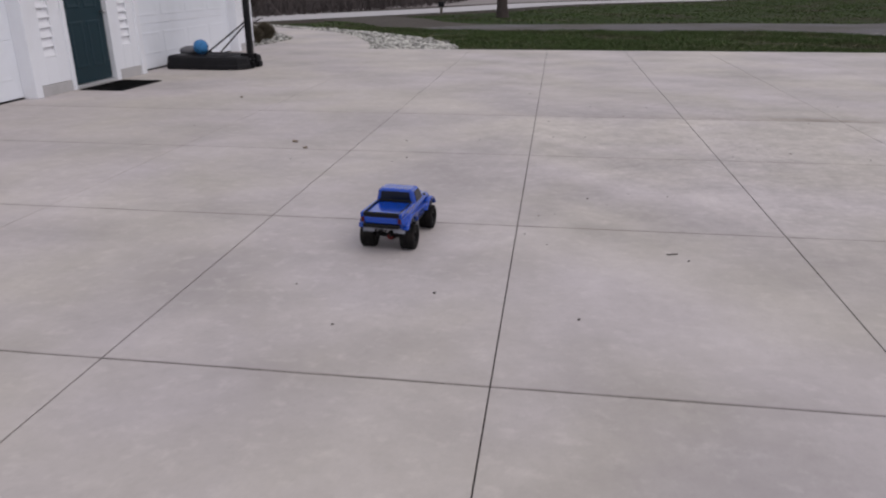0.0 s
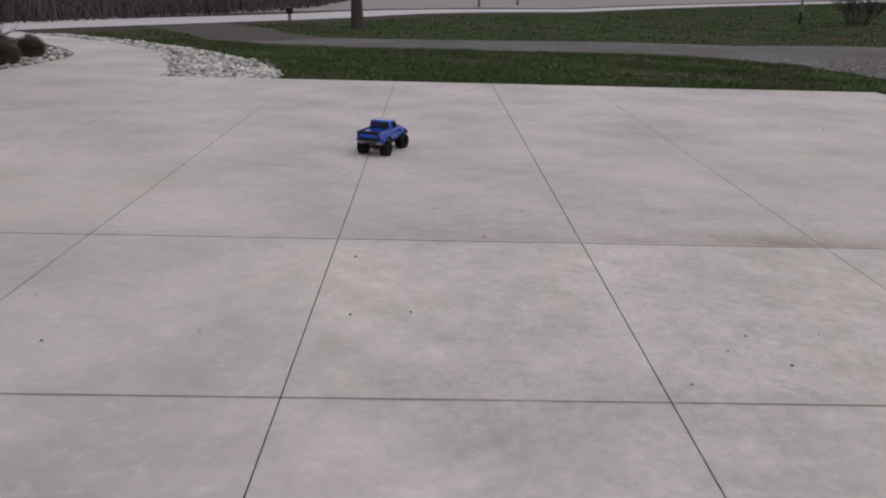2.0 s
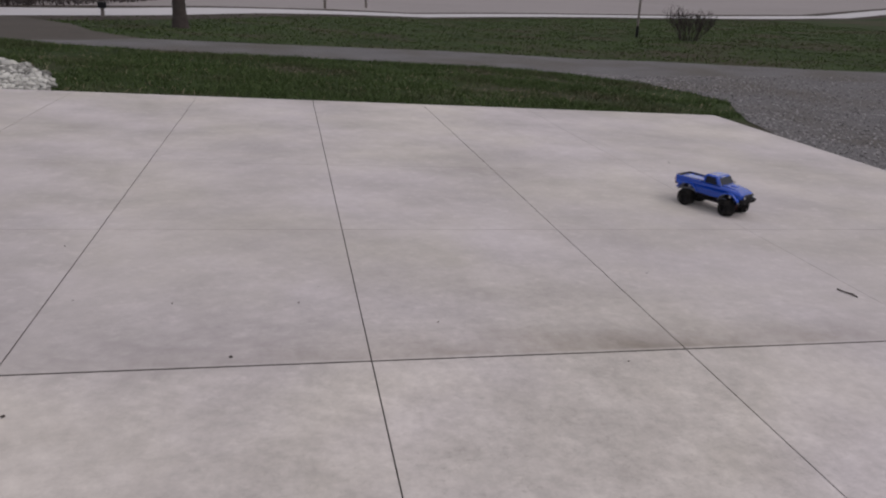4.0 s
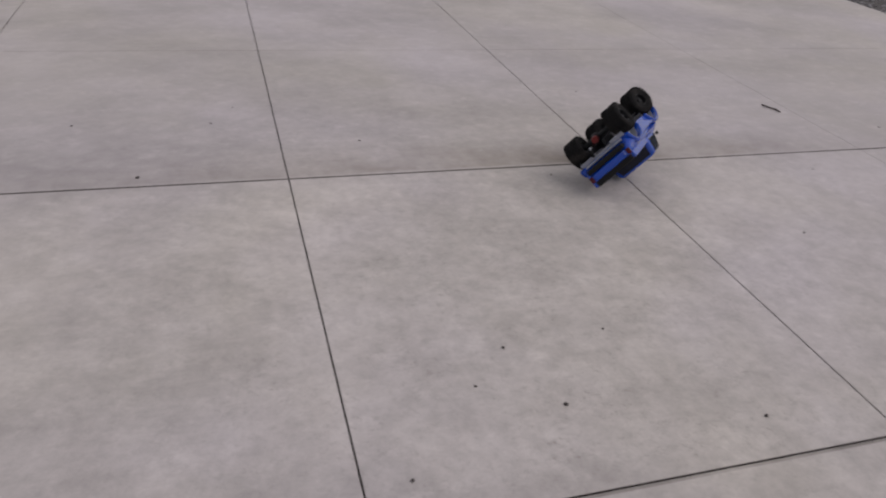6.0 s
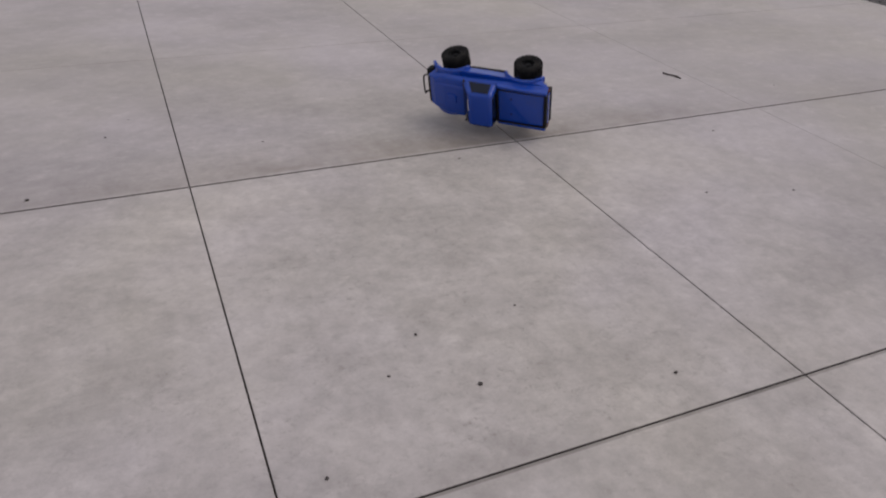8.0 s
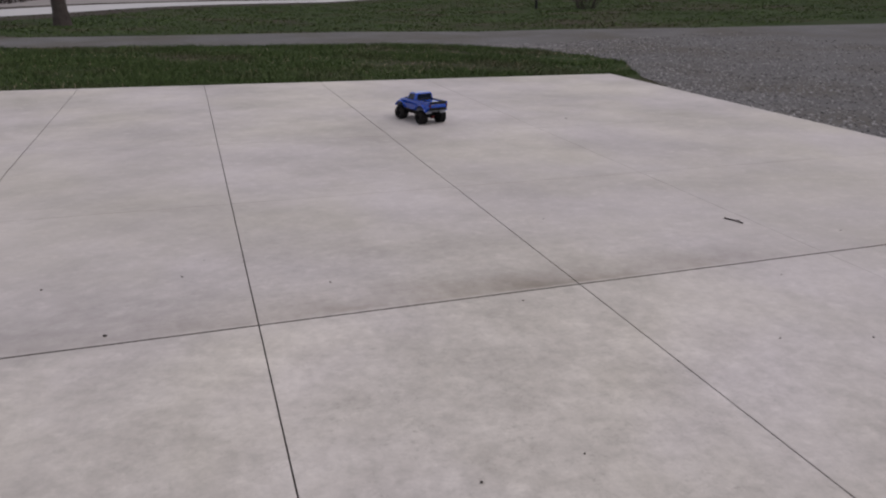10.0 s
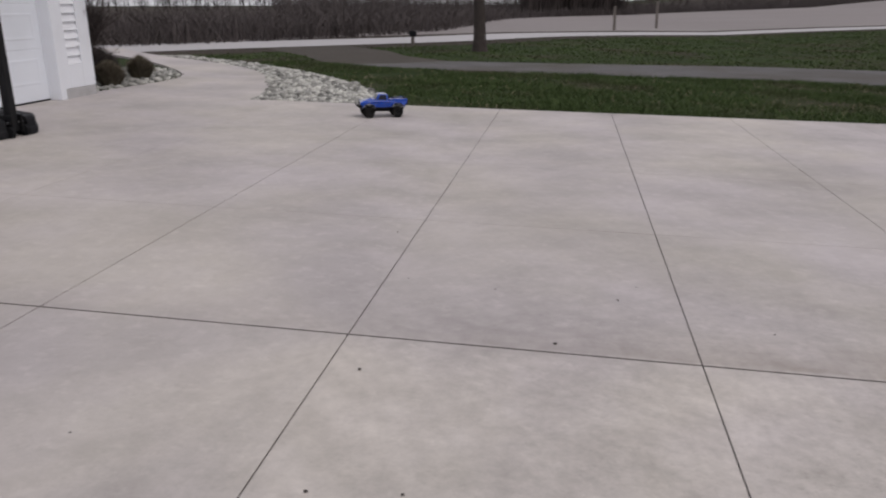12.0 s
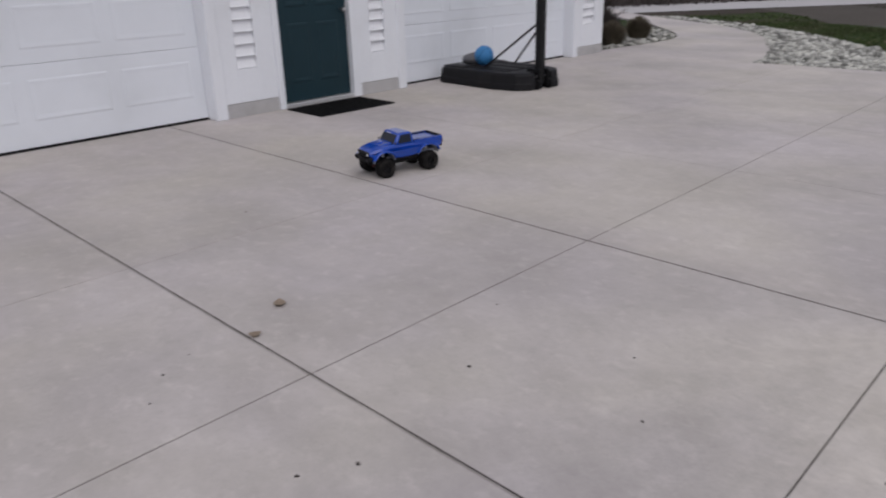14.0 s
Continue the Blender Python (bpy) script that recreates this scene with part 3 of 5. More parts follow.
# the dark side door with its threshold
side = tagged(empty("door_1", pose(WX - 0.05, MD[0], 0)), "dark teal panelled steel door, closed, in a white frame", "door", kind="structure")
DW = MD[1] - MD[0]
leaf = part("door_leaf", box(-0.045, 0, 0.003, DW - 0.003, 0.05, DOOR_TOP - 0.003, 0.003), M["teal_door"], side)
for y0, y1, z0, z1 in ((0.13, 0.42, 0.24, 0.86), (0.51, 0.80, 0.24, 0.86), (0.13, 0.42, 1.02, 1.62), (0.51, 0.80, 1.02, 1.62), (0.13, 0.42, 1.74, 1.95), (0.51, 0.80, 1.74, 1.95)):
    bm = bmesh.new()
    rings = []
    for d, x in ((0, 0.0005), (0.014, 0.006), (0.035, 0.006), (0.055, 0.002)):
        rings.append([bm.verts.new((x, yy, zv)) for yy, zv in ((y0 + d, z0 + d), (y1 - d, z0 + d), (y1 - d, z1 - d), (y0 + d, z1 - d))])
    for r0, r1 in zip(rings, rings[1:]):
        for q in range(4):
            bm.faces.new((r0[q], r0[(q + 1) % 4], r1[(q + 1) % 4], r1[q]))
    bm.faces.new(rings[-1])
    part("door_panel", finish(bm), M["teal_door"], leaf)
knob = rod((0, 0.86, 0.96), (0.05, 0.86, 0.96), 0.012)
bmesh.ops.create_uvsphere(knob, u_segments=14, v_segments=8, radius=0.028, matrix=Matrix.Translation((0.06, 0.86, 0.96)))
part("door_handle", finish(knob, True), M["metal"], side, "metal door knob")
part("threshold", box(-0.09, 0.075, 0.002, DW - 0.002, 0.0, 0.045, 0.008), M["aluminium"], side, "aluminium threshold")

# ---- door mat ----
bm = box(-0.31, 0.31, -0.49, 0.49, 0.0, 0.012, 0.004)
doormat = tagged(part("doormat", bm, M["mat"], at=pose(-5.76, 1.695, 0.0, 0, 0, -1.5)), "black ribbed doormat lying before the side door", "doormat")
for i in range(20):
    part("rib", box(-0.295, 0.295, -0.47 + i * 0.0485, -0.451 + i * 0.0485, 0.011, 0.016, 0.002), M["mat"], doormat)


# ---- the portable basketball hoop ----
hoop = tagged(empty("basketball_hoop", pose(-5.39, 3.95, 0, 0, 0, -4)), "portable basketball hoop stand with black base and pole", "basketball hoop")
bm = bmesh.new()
base_out = [(-0.70, -0.40), (-0.66, -0.46), (0.25, -0.47), (0.56, -0.38), (0.68, -0.24), (0.68, -0.16), (0.53, -0.14), (0.51, -0.08), (0.51, 0.03), (0.53, 0.09), (0.70, 0.11), (0.70, 0.22), (0.58, 0.36), (0.25, 0.47), (-0.66, 0.46), (-0.70, 0.40)]
rings = []
for z, k in ((0.0, 0.97), (0.02, 1.0), (0.075, 1.0), (0.085, 0.985), (0.165, 0.975), (0.19, 0.955), (0.197, 0.92)):
    rings.append([bm.verts.new((x * k, y * k, z)) for x, y in base_out])
sides = len(base_out)
for r0, r1 in zip(rings, rings[1:]):
    for q in range(sides):
        bm.faces.new((r0[q], r0[(q + 1) % sides], r1[(q + 1) % sides], r1[q]))
bm.faces.new(rings[0][::-1])
bm.faces.new(rings[-1])
part("base", finish(bm), M["black_plastic"], hoop, "black water-filled plastic base")
for y in (-0.20, 0.02, 0.24):
    part("moulded_rib", box(-0.28, 0.30, y - 0.03, y + 0.03, 0.202, 0.213, 0.004), M["black_plastic"], hoop)
part("raised_block", box(-0.66, -0.30, -0.40, 0.40, 0.18, 0.214, 0.012, seg=2), M["black_plastic"], hoop)
part("raised_block", box(-0.299, 0.34, -0.30, 0.34, 0.18, 0.206, 0.008, seg=2), M["black_plastic"], hoop)
PX, PY = 0.62, -0.03
part("pole", box(PX - 0.045, PX + 0.045, PY - 0.045, PY + 0.045, 0.06, 3.1, 0.012, seg=2), M["black_steel"], hoop, "square black steel pole")
for s in (-1, 1):
    part("pole_bracket", box(PX - 0.14, PX + 0.08, PY + s * 0.065 - 0.010, PY + s * 0.065 + 0.010, 0.05, 0.23, 0.006), M["black_steel"], hoop)
    part("brace", rod((PX - 0.03, PY + s * 0.05, 0.72), (-0.12, 0.07 + s * 0.27, 0.202), 0.013, sides=10), M["black_steel"], hoop)
    wh = rod((PX + 0.055, PY + s * 0.098 - 0.02, 0.058), (PX + 0.055, PY + s * 0.098 + 0.02, 0.058), 0.058, sides=20)
    part("transport_wheel", finish(wh), M["rubber"], hoop)
part("bolt", rod((PX + 0.03, PY - 0.11, 0.15), (PX + 0.03, PY + 0.11, 0.15), 0.014), M["metal"], hoop)
part("fill_cap", rod((-0.46, -0.26, 0.205), (-0.46, -0.26, 0.228), 0.05, 0.045, 16), M["grey_plastic"], hoop)
# above the picture: the board and rim that the pole carries
part("backboard", box(PX + 0.28, PX + 0.31, PY - 0.56, PY + 0.56, 2.75, 3.5, 0.01), M["white"], hoop)
part("board_arm", rod((PX, PY, 2.95), (PX + 0.29, PY, 3.05), 0.03), M["black_steel"], hoop)
bm = bmesh.new()
ring = [(PX + 0.60 + 0.225 * math.cos(a), PY + 0.225 * math.sin(a), 3.05) for a in [2 * math.pi * i / 24 for i in range(25)]]
part("rim", tube(ring, 0.009), M["red_metal"], hoop)

# the ball and a weight lie on the base
bm = bmesh.new()
bmesh.ops.create_uvsphere(bm, u_segments=32, v_segments=20, radius=0.12)
ball = tagged(part("ball", finish(bm, True), M["ball"], at=pose(-5.60, 3.83, 0.331, 20, 35, 10)), "blue rubber ball resting on the hoop base", "ball")
for k in range(3):
    ringp = [(0.1195 * math.cos(a), 0.1195 * math.sin(a), 0) for a in [2 * math.pi * i / 40 for i in range(41)]]
    part("seam", tube(ringp, 0.0022, 6), M["rubber"], ball, at=pose(0, 0, 0, 90 * (k == 1), 90 * (k == 2), 0))
bm = bmesh.new()
bmesh.ops.create_uvsphere(bm, u_segments=16, v_segments=10, radius=1)
for v in bm.verts:
    v.co = Vector((v.co.x * 0.17, v.co.y * 0.14, max(v.co.z, -0.5) * 0.085 + 0.042)) * (1 + 0.06 * noise.noise(v.co * 2))
tagged(part("sandbag", finish(bm, True), M["grey_plastic"], at=pose(-5.86, 3.96, 0.214, 0, 0, 30)), "dark grey weight bag lying on the hoop base", "weight bag")


# ---- the toy truck ----
WB, TRK, RW = 0.365, 0.226, 0.068


def arch(yc, r, n=9, zc=0.085, start=0.51):
    """Points of a wheel arch from front to back, cut off at the sill."""
    return [(yc + r * math.cos(a), zc + r * math.sin(a)) for a in [start + (math.pi - 2 * start) * i / (n - 1) for i in range(n)]]


def arch_band(yc, r0, r1, start, n=11):
    """A curved band between two radii over a wheel."""
    return arch(yc, r0, n, start=start) + arch(yc, r1, n, start=start)[::-1]


def wheel_parts(wheel):
    """Tyre with chunky tread blocks, and a dished beadlock rim."""
    prof = [(0.031, -0.036), (0.052, -0.041), (0.061, -0.036), (0.0645, -0.021), (0.0645, 0.021), (0.061, 0.036), (0.052, 0.041), (0.031, 0.036)]
    bm = bmesh.new()
    n = 24
    rings = [[bm.verts.new((x, r * math.cos(2 * math.pi * i / n), r * math.sin(2 * math.pi * i / n))) for r, x in prof] for i in range(n)]
    for i in range(n):
        for k in range(len(prof) - 1):
            bm.faces.new((rings[i][k], rings[i][k + 1], rings[(i + 1) % n][k + 1], rings[(i + 1) % n][k]))
    for i in range(n):
        a = 2 * math.pi * (i + 0.25) / n
        for s in (-1, 1):
            blk = box(-0.015, 0.015, -0.0055, 0.0055, 0.062, 0.0690, 0.0012)
            for v in blk.verts:
                v.co.x += s * 0.0205
            bmesh.ops.rotate(blk, verts=blk.verts[:], cent=(0, 0, 0), matrix=Matrix.Rotation(a + (0.13 if s > 0 else 0), 3, "X"))
            merge(bm, blk)
    part("tyre", finish(bm), M["tyre"], wheel, "knobbly black rubber tyre")
    bm = bmesh.new()
    prof = [(0.031, -0.034), (0.031, 0.034), (0.027, 0.034), (0.024, 0.020), (0.010, 0.018), (0.008, 0.028), (0.0, 0.028)]
    rings = [[bm.verts.new((x, r * math.cos(2 * math.pi * i / n), r * math.sin(2 * math.pi * i / n))) for r, x in prof[:-1]] for i in range(n)]
    for s in (1, -1):
        tip = bm.verts.new((s * 0.028 if s > 0 else -0.02, 0, 0))
        edge = len(prof) - 2 if s > 0 else 0
        for i in range(n):
            bm.faces.new((rings[i][edge], rings[(i + 1) % n][edge], tip))
    for i in range(n):
        for k in range(len(prof) - 2):
            bm.faces.new((rings[i][k], rings[i][k + 1], rings[(i + 1) % n][k + 1], rings[(i + 1) % n][k]))
    part("rim", finish(bm), M["rim"], wheel)
    for i in range(6):
        a = math.pi * i / 3
        part("wheel_bolt", rod((0.033, 0.0275 * math.cos(a), 0.0275 * math.sin(a)), (0.0365, 0.0275 * math.cos(a), 0.0275 * math.sin(a)), 0.0022, sides=6), M["black"], wheel)


def build_truck():
    t = tagged(empty("toy_truck", pose(0, 0, 0)), "blue radio-controlled toy pickup truck with big black tyres", "toy truck")
    yf, yr = WB / 2, -WB / 2
    # body shell: side outline with wheel arches, narrower towards the nose and the sill
    out = [(0.268, 0.146), (0.284, 0.154), (0.291, 0.170), (0.283, 0.187), (0.258, 0.200), (0.20, 0.213), (0.125, 0.221), (0.060, 0.222), (-0.052, 0.217), (-0.055, 0.217), (-0.305, 0.219), (-0.313, 0.211), (-0.313, 0.180), (-0.302, 0.168), (-0.288, 0.160)]
    out += arch(yr, 0.098)[::-1] + [(0, 0.127)] + arch(yf, 0.092)[::-1]

    def flare(y, z):
        k = 1.0
        for yc in (yf, yr):
            k += 0.10 * math.exp(-(((y - yc) / 0.075) ** 2)) * (1 if z < 0.185 else 0.35)
        if y > 0.15:
            k *= 1 - 0.30 * ((y - 0.15) / 0.136) ** 2
        if y < -0.22:
            k *= 1 - 0.06 * ((-0.22 - y) / 0.08) ** 2
        if z < 0.14:
            k *= 0.965
        if z > 0.175:
            k *= 1 - 0.09 * min(1, (z - 0.175) / 0.035)
        return k

    # bed: the outline is cut at the rear so the open box shows a deck below its rails
    shell = prism(out, -0.125, 0.125)
    upper = [e for e in shell.edges if abs(e.verts[0].co.x - e.verts[1].co.x) < 1e-5 and min(v.co.z for v in e.verts) > 0.185]
    bmesh.ops.bevel(shell, geom=upper, offset=0.020, segments=4, affect="EDGES", profile=0.5)
    nose = [e for e in shell.edges if abs(e.verts[0].co.x - e.verts[1].co.x) < 1e-5 and min(abs(v.co.y) for v in e.verts) > 0.265 and abs(e.verts[0].co.x) > 0.124]
    bmesh.ops.bevel(shell, geom=nose, offset=0.014, segments=3, affect="EDGES", profile=0.5)
    for v in shell.verts:
        # the nose and the roof line of the wings are rounded in plan
        v.co.x *= flare(v.co.y, v.co.z)
    finish(shell)
    part("body", shell, M["blue"], t, "glossy blue pickup body shell")
    hood = prism([(0.262, 0.190), (0.252, 0.203), (0.20, 0.2195), (0.125, 0.2305), (0.095, 0.231), (0.095, 0.205)], -0.076, 0.076, 0.010, 4, lambda y, z: 1 - 0.10 * max(0, (y - 0.12) / 0.14))
    part("hood", hood, M["blue"], t)
    scoop = prism([(0.190, 0.216), (0.182, 0.2285), (0.14, 0.2350), (0.130, 0.224)], -0.024, 0.024, 0.004, 2)
    part("hood_scoop", scoop, M["blue"], t)
    # cab: lower ring at the belt, upper ring at the roof
    bm = bmesh.new()
    low = [(-0.117, 0.108), (0.117, 0.108), (0.117, -0.070), (-0.117, -0.070)]
    top = [(-0.099, 0.055), (0.099, 0.055), (0.099, -0.061), (-0.099, -0.061)]
    a = [bm.verts.new((x, y, 0.210)) for x, y in low]
    b = [bm.verts.new((x, y, 0.292)) for x, y in top]
    bm.faces.new(b)
    bm.faces.new(a[::-1])
    for i in range(4):
        bm.faces.new((a[i], a[(i + 1) % 4], b[(i + 1) % 4], b[i]))
    finish(bm)
    bmesh.ops.bevel(bm, geom=[e for e in bm.edges], offset=0.019, segments=4, affect="EDGES", profile=0.5)
    cab = part("cab", finish(bm), M["blue"], t, "blue cab roof and pillars")

    def pane(name, corners, lift):
        bm = bmesh.new()
        c = [Vector(p) for p in corners]
        mid = sum(c, Vector()) / len(c)
        nrm = (c[1] - c[0]).cross(c[2] - c[0]).normalized()
        if nrm.dot(mid - Vector((0, 0.015, 0.235))) < 0:
            nrm = -nrm
        vs = [bm.verts.new(mid + (p - mid) * k + nrm * h) for h, k in ((-0.002, 1.0), (lift, 0.98)) for p in c]
        m = len(c)
        bm.faces.new(vs[m:])
        for i in range(m):
            bm.faces.new((vs[i], vs[(i + 1) % m], vs[m + (i + 1) % m], vs[m + i]))
        part(name, finish(bm), M["tint"], cab, "dark tinted window")

    def mix(p, q, k):
        return tuple(p[i] + (q[i] - p[i]) * k for i in range(3))

    lo3 = [(x, y, 0.210) for x, y in low]
    hi3 = [(x, y, 0.292) for x, y in top]
    for name, i, j, e0, e1 in (("windshield", 0, 1, 0.07, 0.93), ("side_window", 1, 2, 0.18, 0.84), ("rear_window", 2, 3, 0.1, 0.9), ("side_window", 3, 0, 0.16, 0.82)):
        bl, br = mix(lo3[i], lo3[j], e0), mix(lo3[i], lo3[j], e1)
        tl, tr = mix(hi3[i], hi3[j], e0), mix(hi3[i], hi3[j], e1)
        pane(name, [mix(bl, tl, 0.16), mix(br, tr, 0.16), mix(br, tr, 0.86), mix(bl, tl, 0.86)], 0.0022)
    part("windshield_strip", box(-0.012, 0.052, 0.0555, 0.0605, 0.278, 0.2845, 0.001), M["lamp"], cab, "short pale strip along the top of the windshield")
    # pickup box: a blue deck between blue sides that are lined in black
    part("bed_deck", box(-0.094, 0.094, -0.299, -0.070, 0.2155, 0.2225, 0.002), M["blue"], t)
    for x in (-1, 1):
        part("bed_side", prism([(-0.312, 0.200), (-0.312, 0.227), (-0.302, 0.2325), (-0.080, 0.2285), (-0.069, 0.224), (-0.069, 0.200)], x * 0.0985, x * 0.1145, 0.004, 2), M["blue"], t)
        part("bed_liner", box(x * 0.0955 - 0.003, x * 0.0955 + 0.003, -0.306, -0.070, 0.214, 0.2315, 0.001), M["black"], t, "black inner lining of the bed side")
    part("bed_rail", box(-0.0985, 0.0985, -0.315, -0.299, 0.207, 0.2345, 0.004), M["black"], t)
    part("cab_guard", box(-0.094, 0.094, -0.078, -0.070, 0.214, 0.236, 0.003), M["black"], t)
    for x, y in ((-0.045, -0.14), (0.045, -0.14)):
        part("body_post", rod((x, y, 0.219), (x, y, 0.2265), 0.004, sides=8), M["black"], t)
    # nose and tail
    grille = part("grille", box(-0.080, 0.080, 0.262, 0.2945, 0.148, 0.187, 0.008, seg=3), M["black"], t, "black grille")
    for k in range(4):
        part("grille_bar", box(-0.050, 0.050, 0.2935, 0.2965, 0.154 + k * 0.008, 0.157 + k * 0.008, 0.001), M["rim"], grille)
    for s in (-1, 1):
        lamp = rod((s * 0.067, 0.270, 0.168), (s * 0.066, 0.2955, 0.168), 0.011, 0.010, 16)
        part("headlight", finish(lamp), M["lamp"], t, "round clear headlight")
        part("tail_light", box(s * 0.102 - 0.009, s * 0.102 + 0.009, -0.3175, -0.309, 0.180, 0.207, 0.002), M["red_lens"], t, "red tail light")
        part("mirror", box(s * 0.119 - 0.007, s * 0.119 + 0.007, 0.088, 0.096, 0.224, 0.238, 0.003), M["black"], t)
    part("tailgate", box(-0.085, 0.085, -0.3175, -0.310, 0.176, 0.207, 0.003), M["blue"], t)
    part("front_bumper", prism([(0.270, 0.118), (0.304, 0.120), (0.309, 0.150), (0.270, 0.154)], -0.106, 0.106, 0.006, 2, lambda y, z: 1 - 0.12 * max(0, (y - 0.28) / 0.03)), M["black"], t, "black front bumper")
    loop = spline([(-0.050, 0.298, 0.132), (-0.050, 0.322, 0.140), (-0.045, 0.327, 0.160), (0.045, 0.327, 0.160), (0.050, 0.322, 0.140), (0.050, 0.298, 0.132)], 4)
    part("bumper_hoop", tube([tuple(p) for p in loop], 0.0045, 8), M["black"], t, "black tubular bumper hoop")
    part("rear_bumper", box(-0.100, 0.100, -0.322, -0.290, 0.150, 0.172, 0.006, seg=2), M["black"], t, "black rear bumper")
    for s in (-1, 1):
        part("rock_slider", box(s * 0.112 - 0.010, s * 0.112 + 0.010, -0.098, 0.098, 0.113, 0.126, 0.004), M["black"], t)
        part("chassis_rail", box(s * 0.036 - 0.006, s * 0.036 + 0.006, -0.28, 0.27, 0.088, 0.112, 0.002), M["black"], t)
        for yc in (yf, yr):
            part("inner_fender", prism(arch_band(yc, (0.0915 if yc > 0 else 0.0975), (0.088 if yc > 0 else 0.094), 0.30), s * 0.052, s * 0.118), M["inner"], t, "pale grey inner fender")
            part("fender_flare", prism(arch_band(yc, (0.108 if yc > 0 else 0.112), (0.0925 if yc > 0 else 0.0985), 0.48), s * 0.104, s * 0.141, 0.009, 3), M["blue"], t)
            shock = rod((s * 0.066, yc, RW + 0.01), (s * 0.058, yc - 0.02, 0.168), 0.009, sides=10)
            part("shock_absorber", finish(shock), M["silver"], t)
    part("skid_plate", prism([(-0.105, 0.070), (0.105, 0.070), (0.125, 0.088), (-0.125, 0.088)], -0.062, 0.062, 0.004, 1), M["black"], t, "black skid plate")
    part("under_tray", box(-0.110, 0.110, -0.088, 0.088, 0.0955, 0.1015, 0.002), M["black"], t, "black under tray")
    part("under_tray", box(-0.082, 0.082, 0.098, 0.272, 0.1225, 0.1305, 0.003), M["inner"], t, "grey front under tray")
    part("under_tray", box(-0.100, 0.100, -0.292, -0.120, 0.1345, 0.1425, 0.003), M["inner"], t)
    part("arch_liner", box(-0.085, 0.085, yr - 0.066, yr + 0.066, 0.122, 0.140, 0.003), M["inner"], t, "grey wheel arch liner")
    part("front_cradle", box(-0.078, 0.078, yf - 0.080, yf + 0.028, 0.100, 0.136, 0.006), M["black"], t, "black cradle over the front axle")
    part("steering_servo", box(-0.034, 0.012, yf + 0.020, yf + 0.048, 0.088, 0.118, 0.004), M["black"], t)
    part("servo_plate", box(-0.040, -0.016, yf - 0.074, yf - 0.052, 0.080, 0.100, 0.003), M["silver"], t, "bright servo plate")
    for x in (-0.045, 0.045):
        part("suspension_link", rod((x, yf - 0.012, RW - 0.008), (x * 0.8, 0.06, 0.082), 0.0045, sides=8), M["rim"], t)
        part("suspension_link", rod((x, yr + 0.012, RW - 0.008), (x * 0.8, -0.06, 0.082), 0.0045, sides=8), M["rim"], t)
    part("tie_rod", rod((-TRK / 2 + 0.045, yf + 0.036, RW), (TRK / 2 - 0.045, yf + 0.036, RW), 0.004, sides=8), M["rim"], t)
    part("gearbox", box(-0.030, 0.030, -0.03, 0.05, 0.086, 0.135, 0.006), M["black"], t)
    part("drive_shaft", rod((0.005, yr + 0.02, RW), (0.005, yf - 0.02, RW), 0.006), M["rim"], t)
    for yc in (yf, yr):
        ax = rod((-TRK / 2 + 0.03, yc, RW), (TRK / 2 - 0.03, yc, RW), 0.012, sides=12)
        axle = part("axle", finish(ax), M["black"], t)
        bm = bmesh.new()
        bmesh.ops.create_uvsphere(bm, u_segments=14, v_segments=10, radius=0.026, matrix=Matrix.Translation((0.012, yc, RW)))
        part("differential", finish(bm, True), M["black"], axle)
        side = -1 if yc == yr else 1
        part("differential_cover", rod((0.012, yc + side * 0.02, RW), (0.012, yc + side * 0.030, RW), 0.018, 0.015, 14), M["red_metal"], axle, "red differential cover")
    wheels = []
    for s, yc in ((1, yf), (-1, yf), (1, yr), (-1, yr)):
        w = new("wheel")
        w.parent = t
        wheel_parts(w)
        wheels.append((w, s, yc))
    return t, wheels


truck, wheels = build_truck()


# ---- stone beds ----
def rock_mesh(seed, material):
    rnd = random.Random(seed)
    bm = bmesh.new()
    bmesh.ops.create_icosphere(bm, subdivisions=1, radius=1)
    ax, ay, az = rnd.uniform(0.8, 1.25), rnd.uniform(0.65, 1.0), rnd.uniform(0.45, 0.75)
    for v in bm.verts:
        k = rnd.uniform(0.82, 1.15)
        v.co = Vector((v.co.x * ax * k, v.co.y * ay * k, v.co.z * az * k))
    return mesh_of(finish(bm, True), material, "stone")


ROCKS = [rock_mesh(i, M["stone"]) for i in range(9)]
ROCK_DATA = [([v.co.copy() for v in me.vertices], [tuple(p.vertices) for p in me.polygons]) for me in ROCKS]


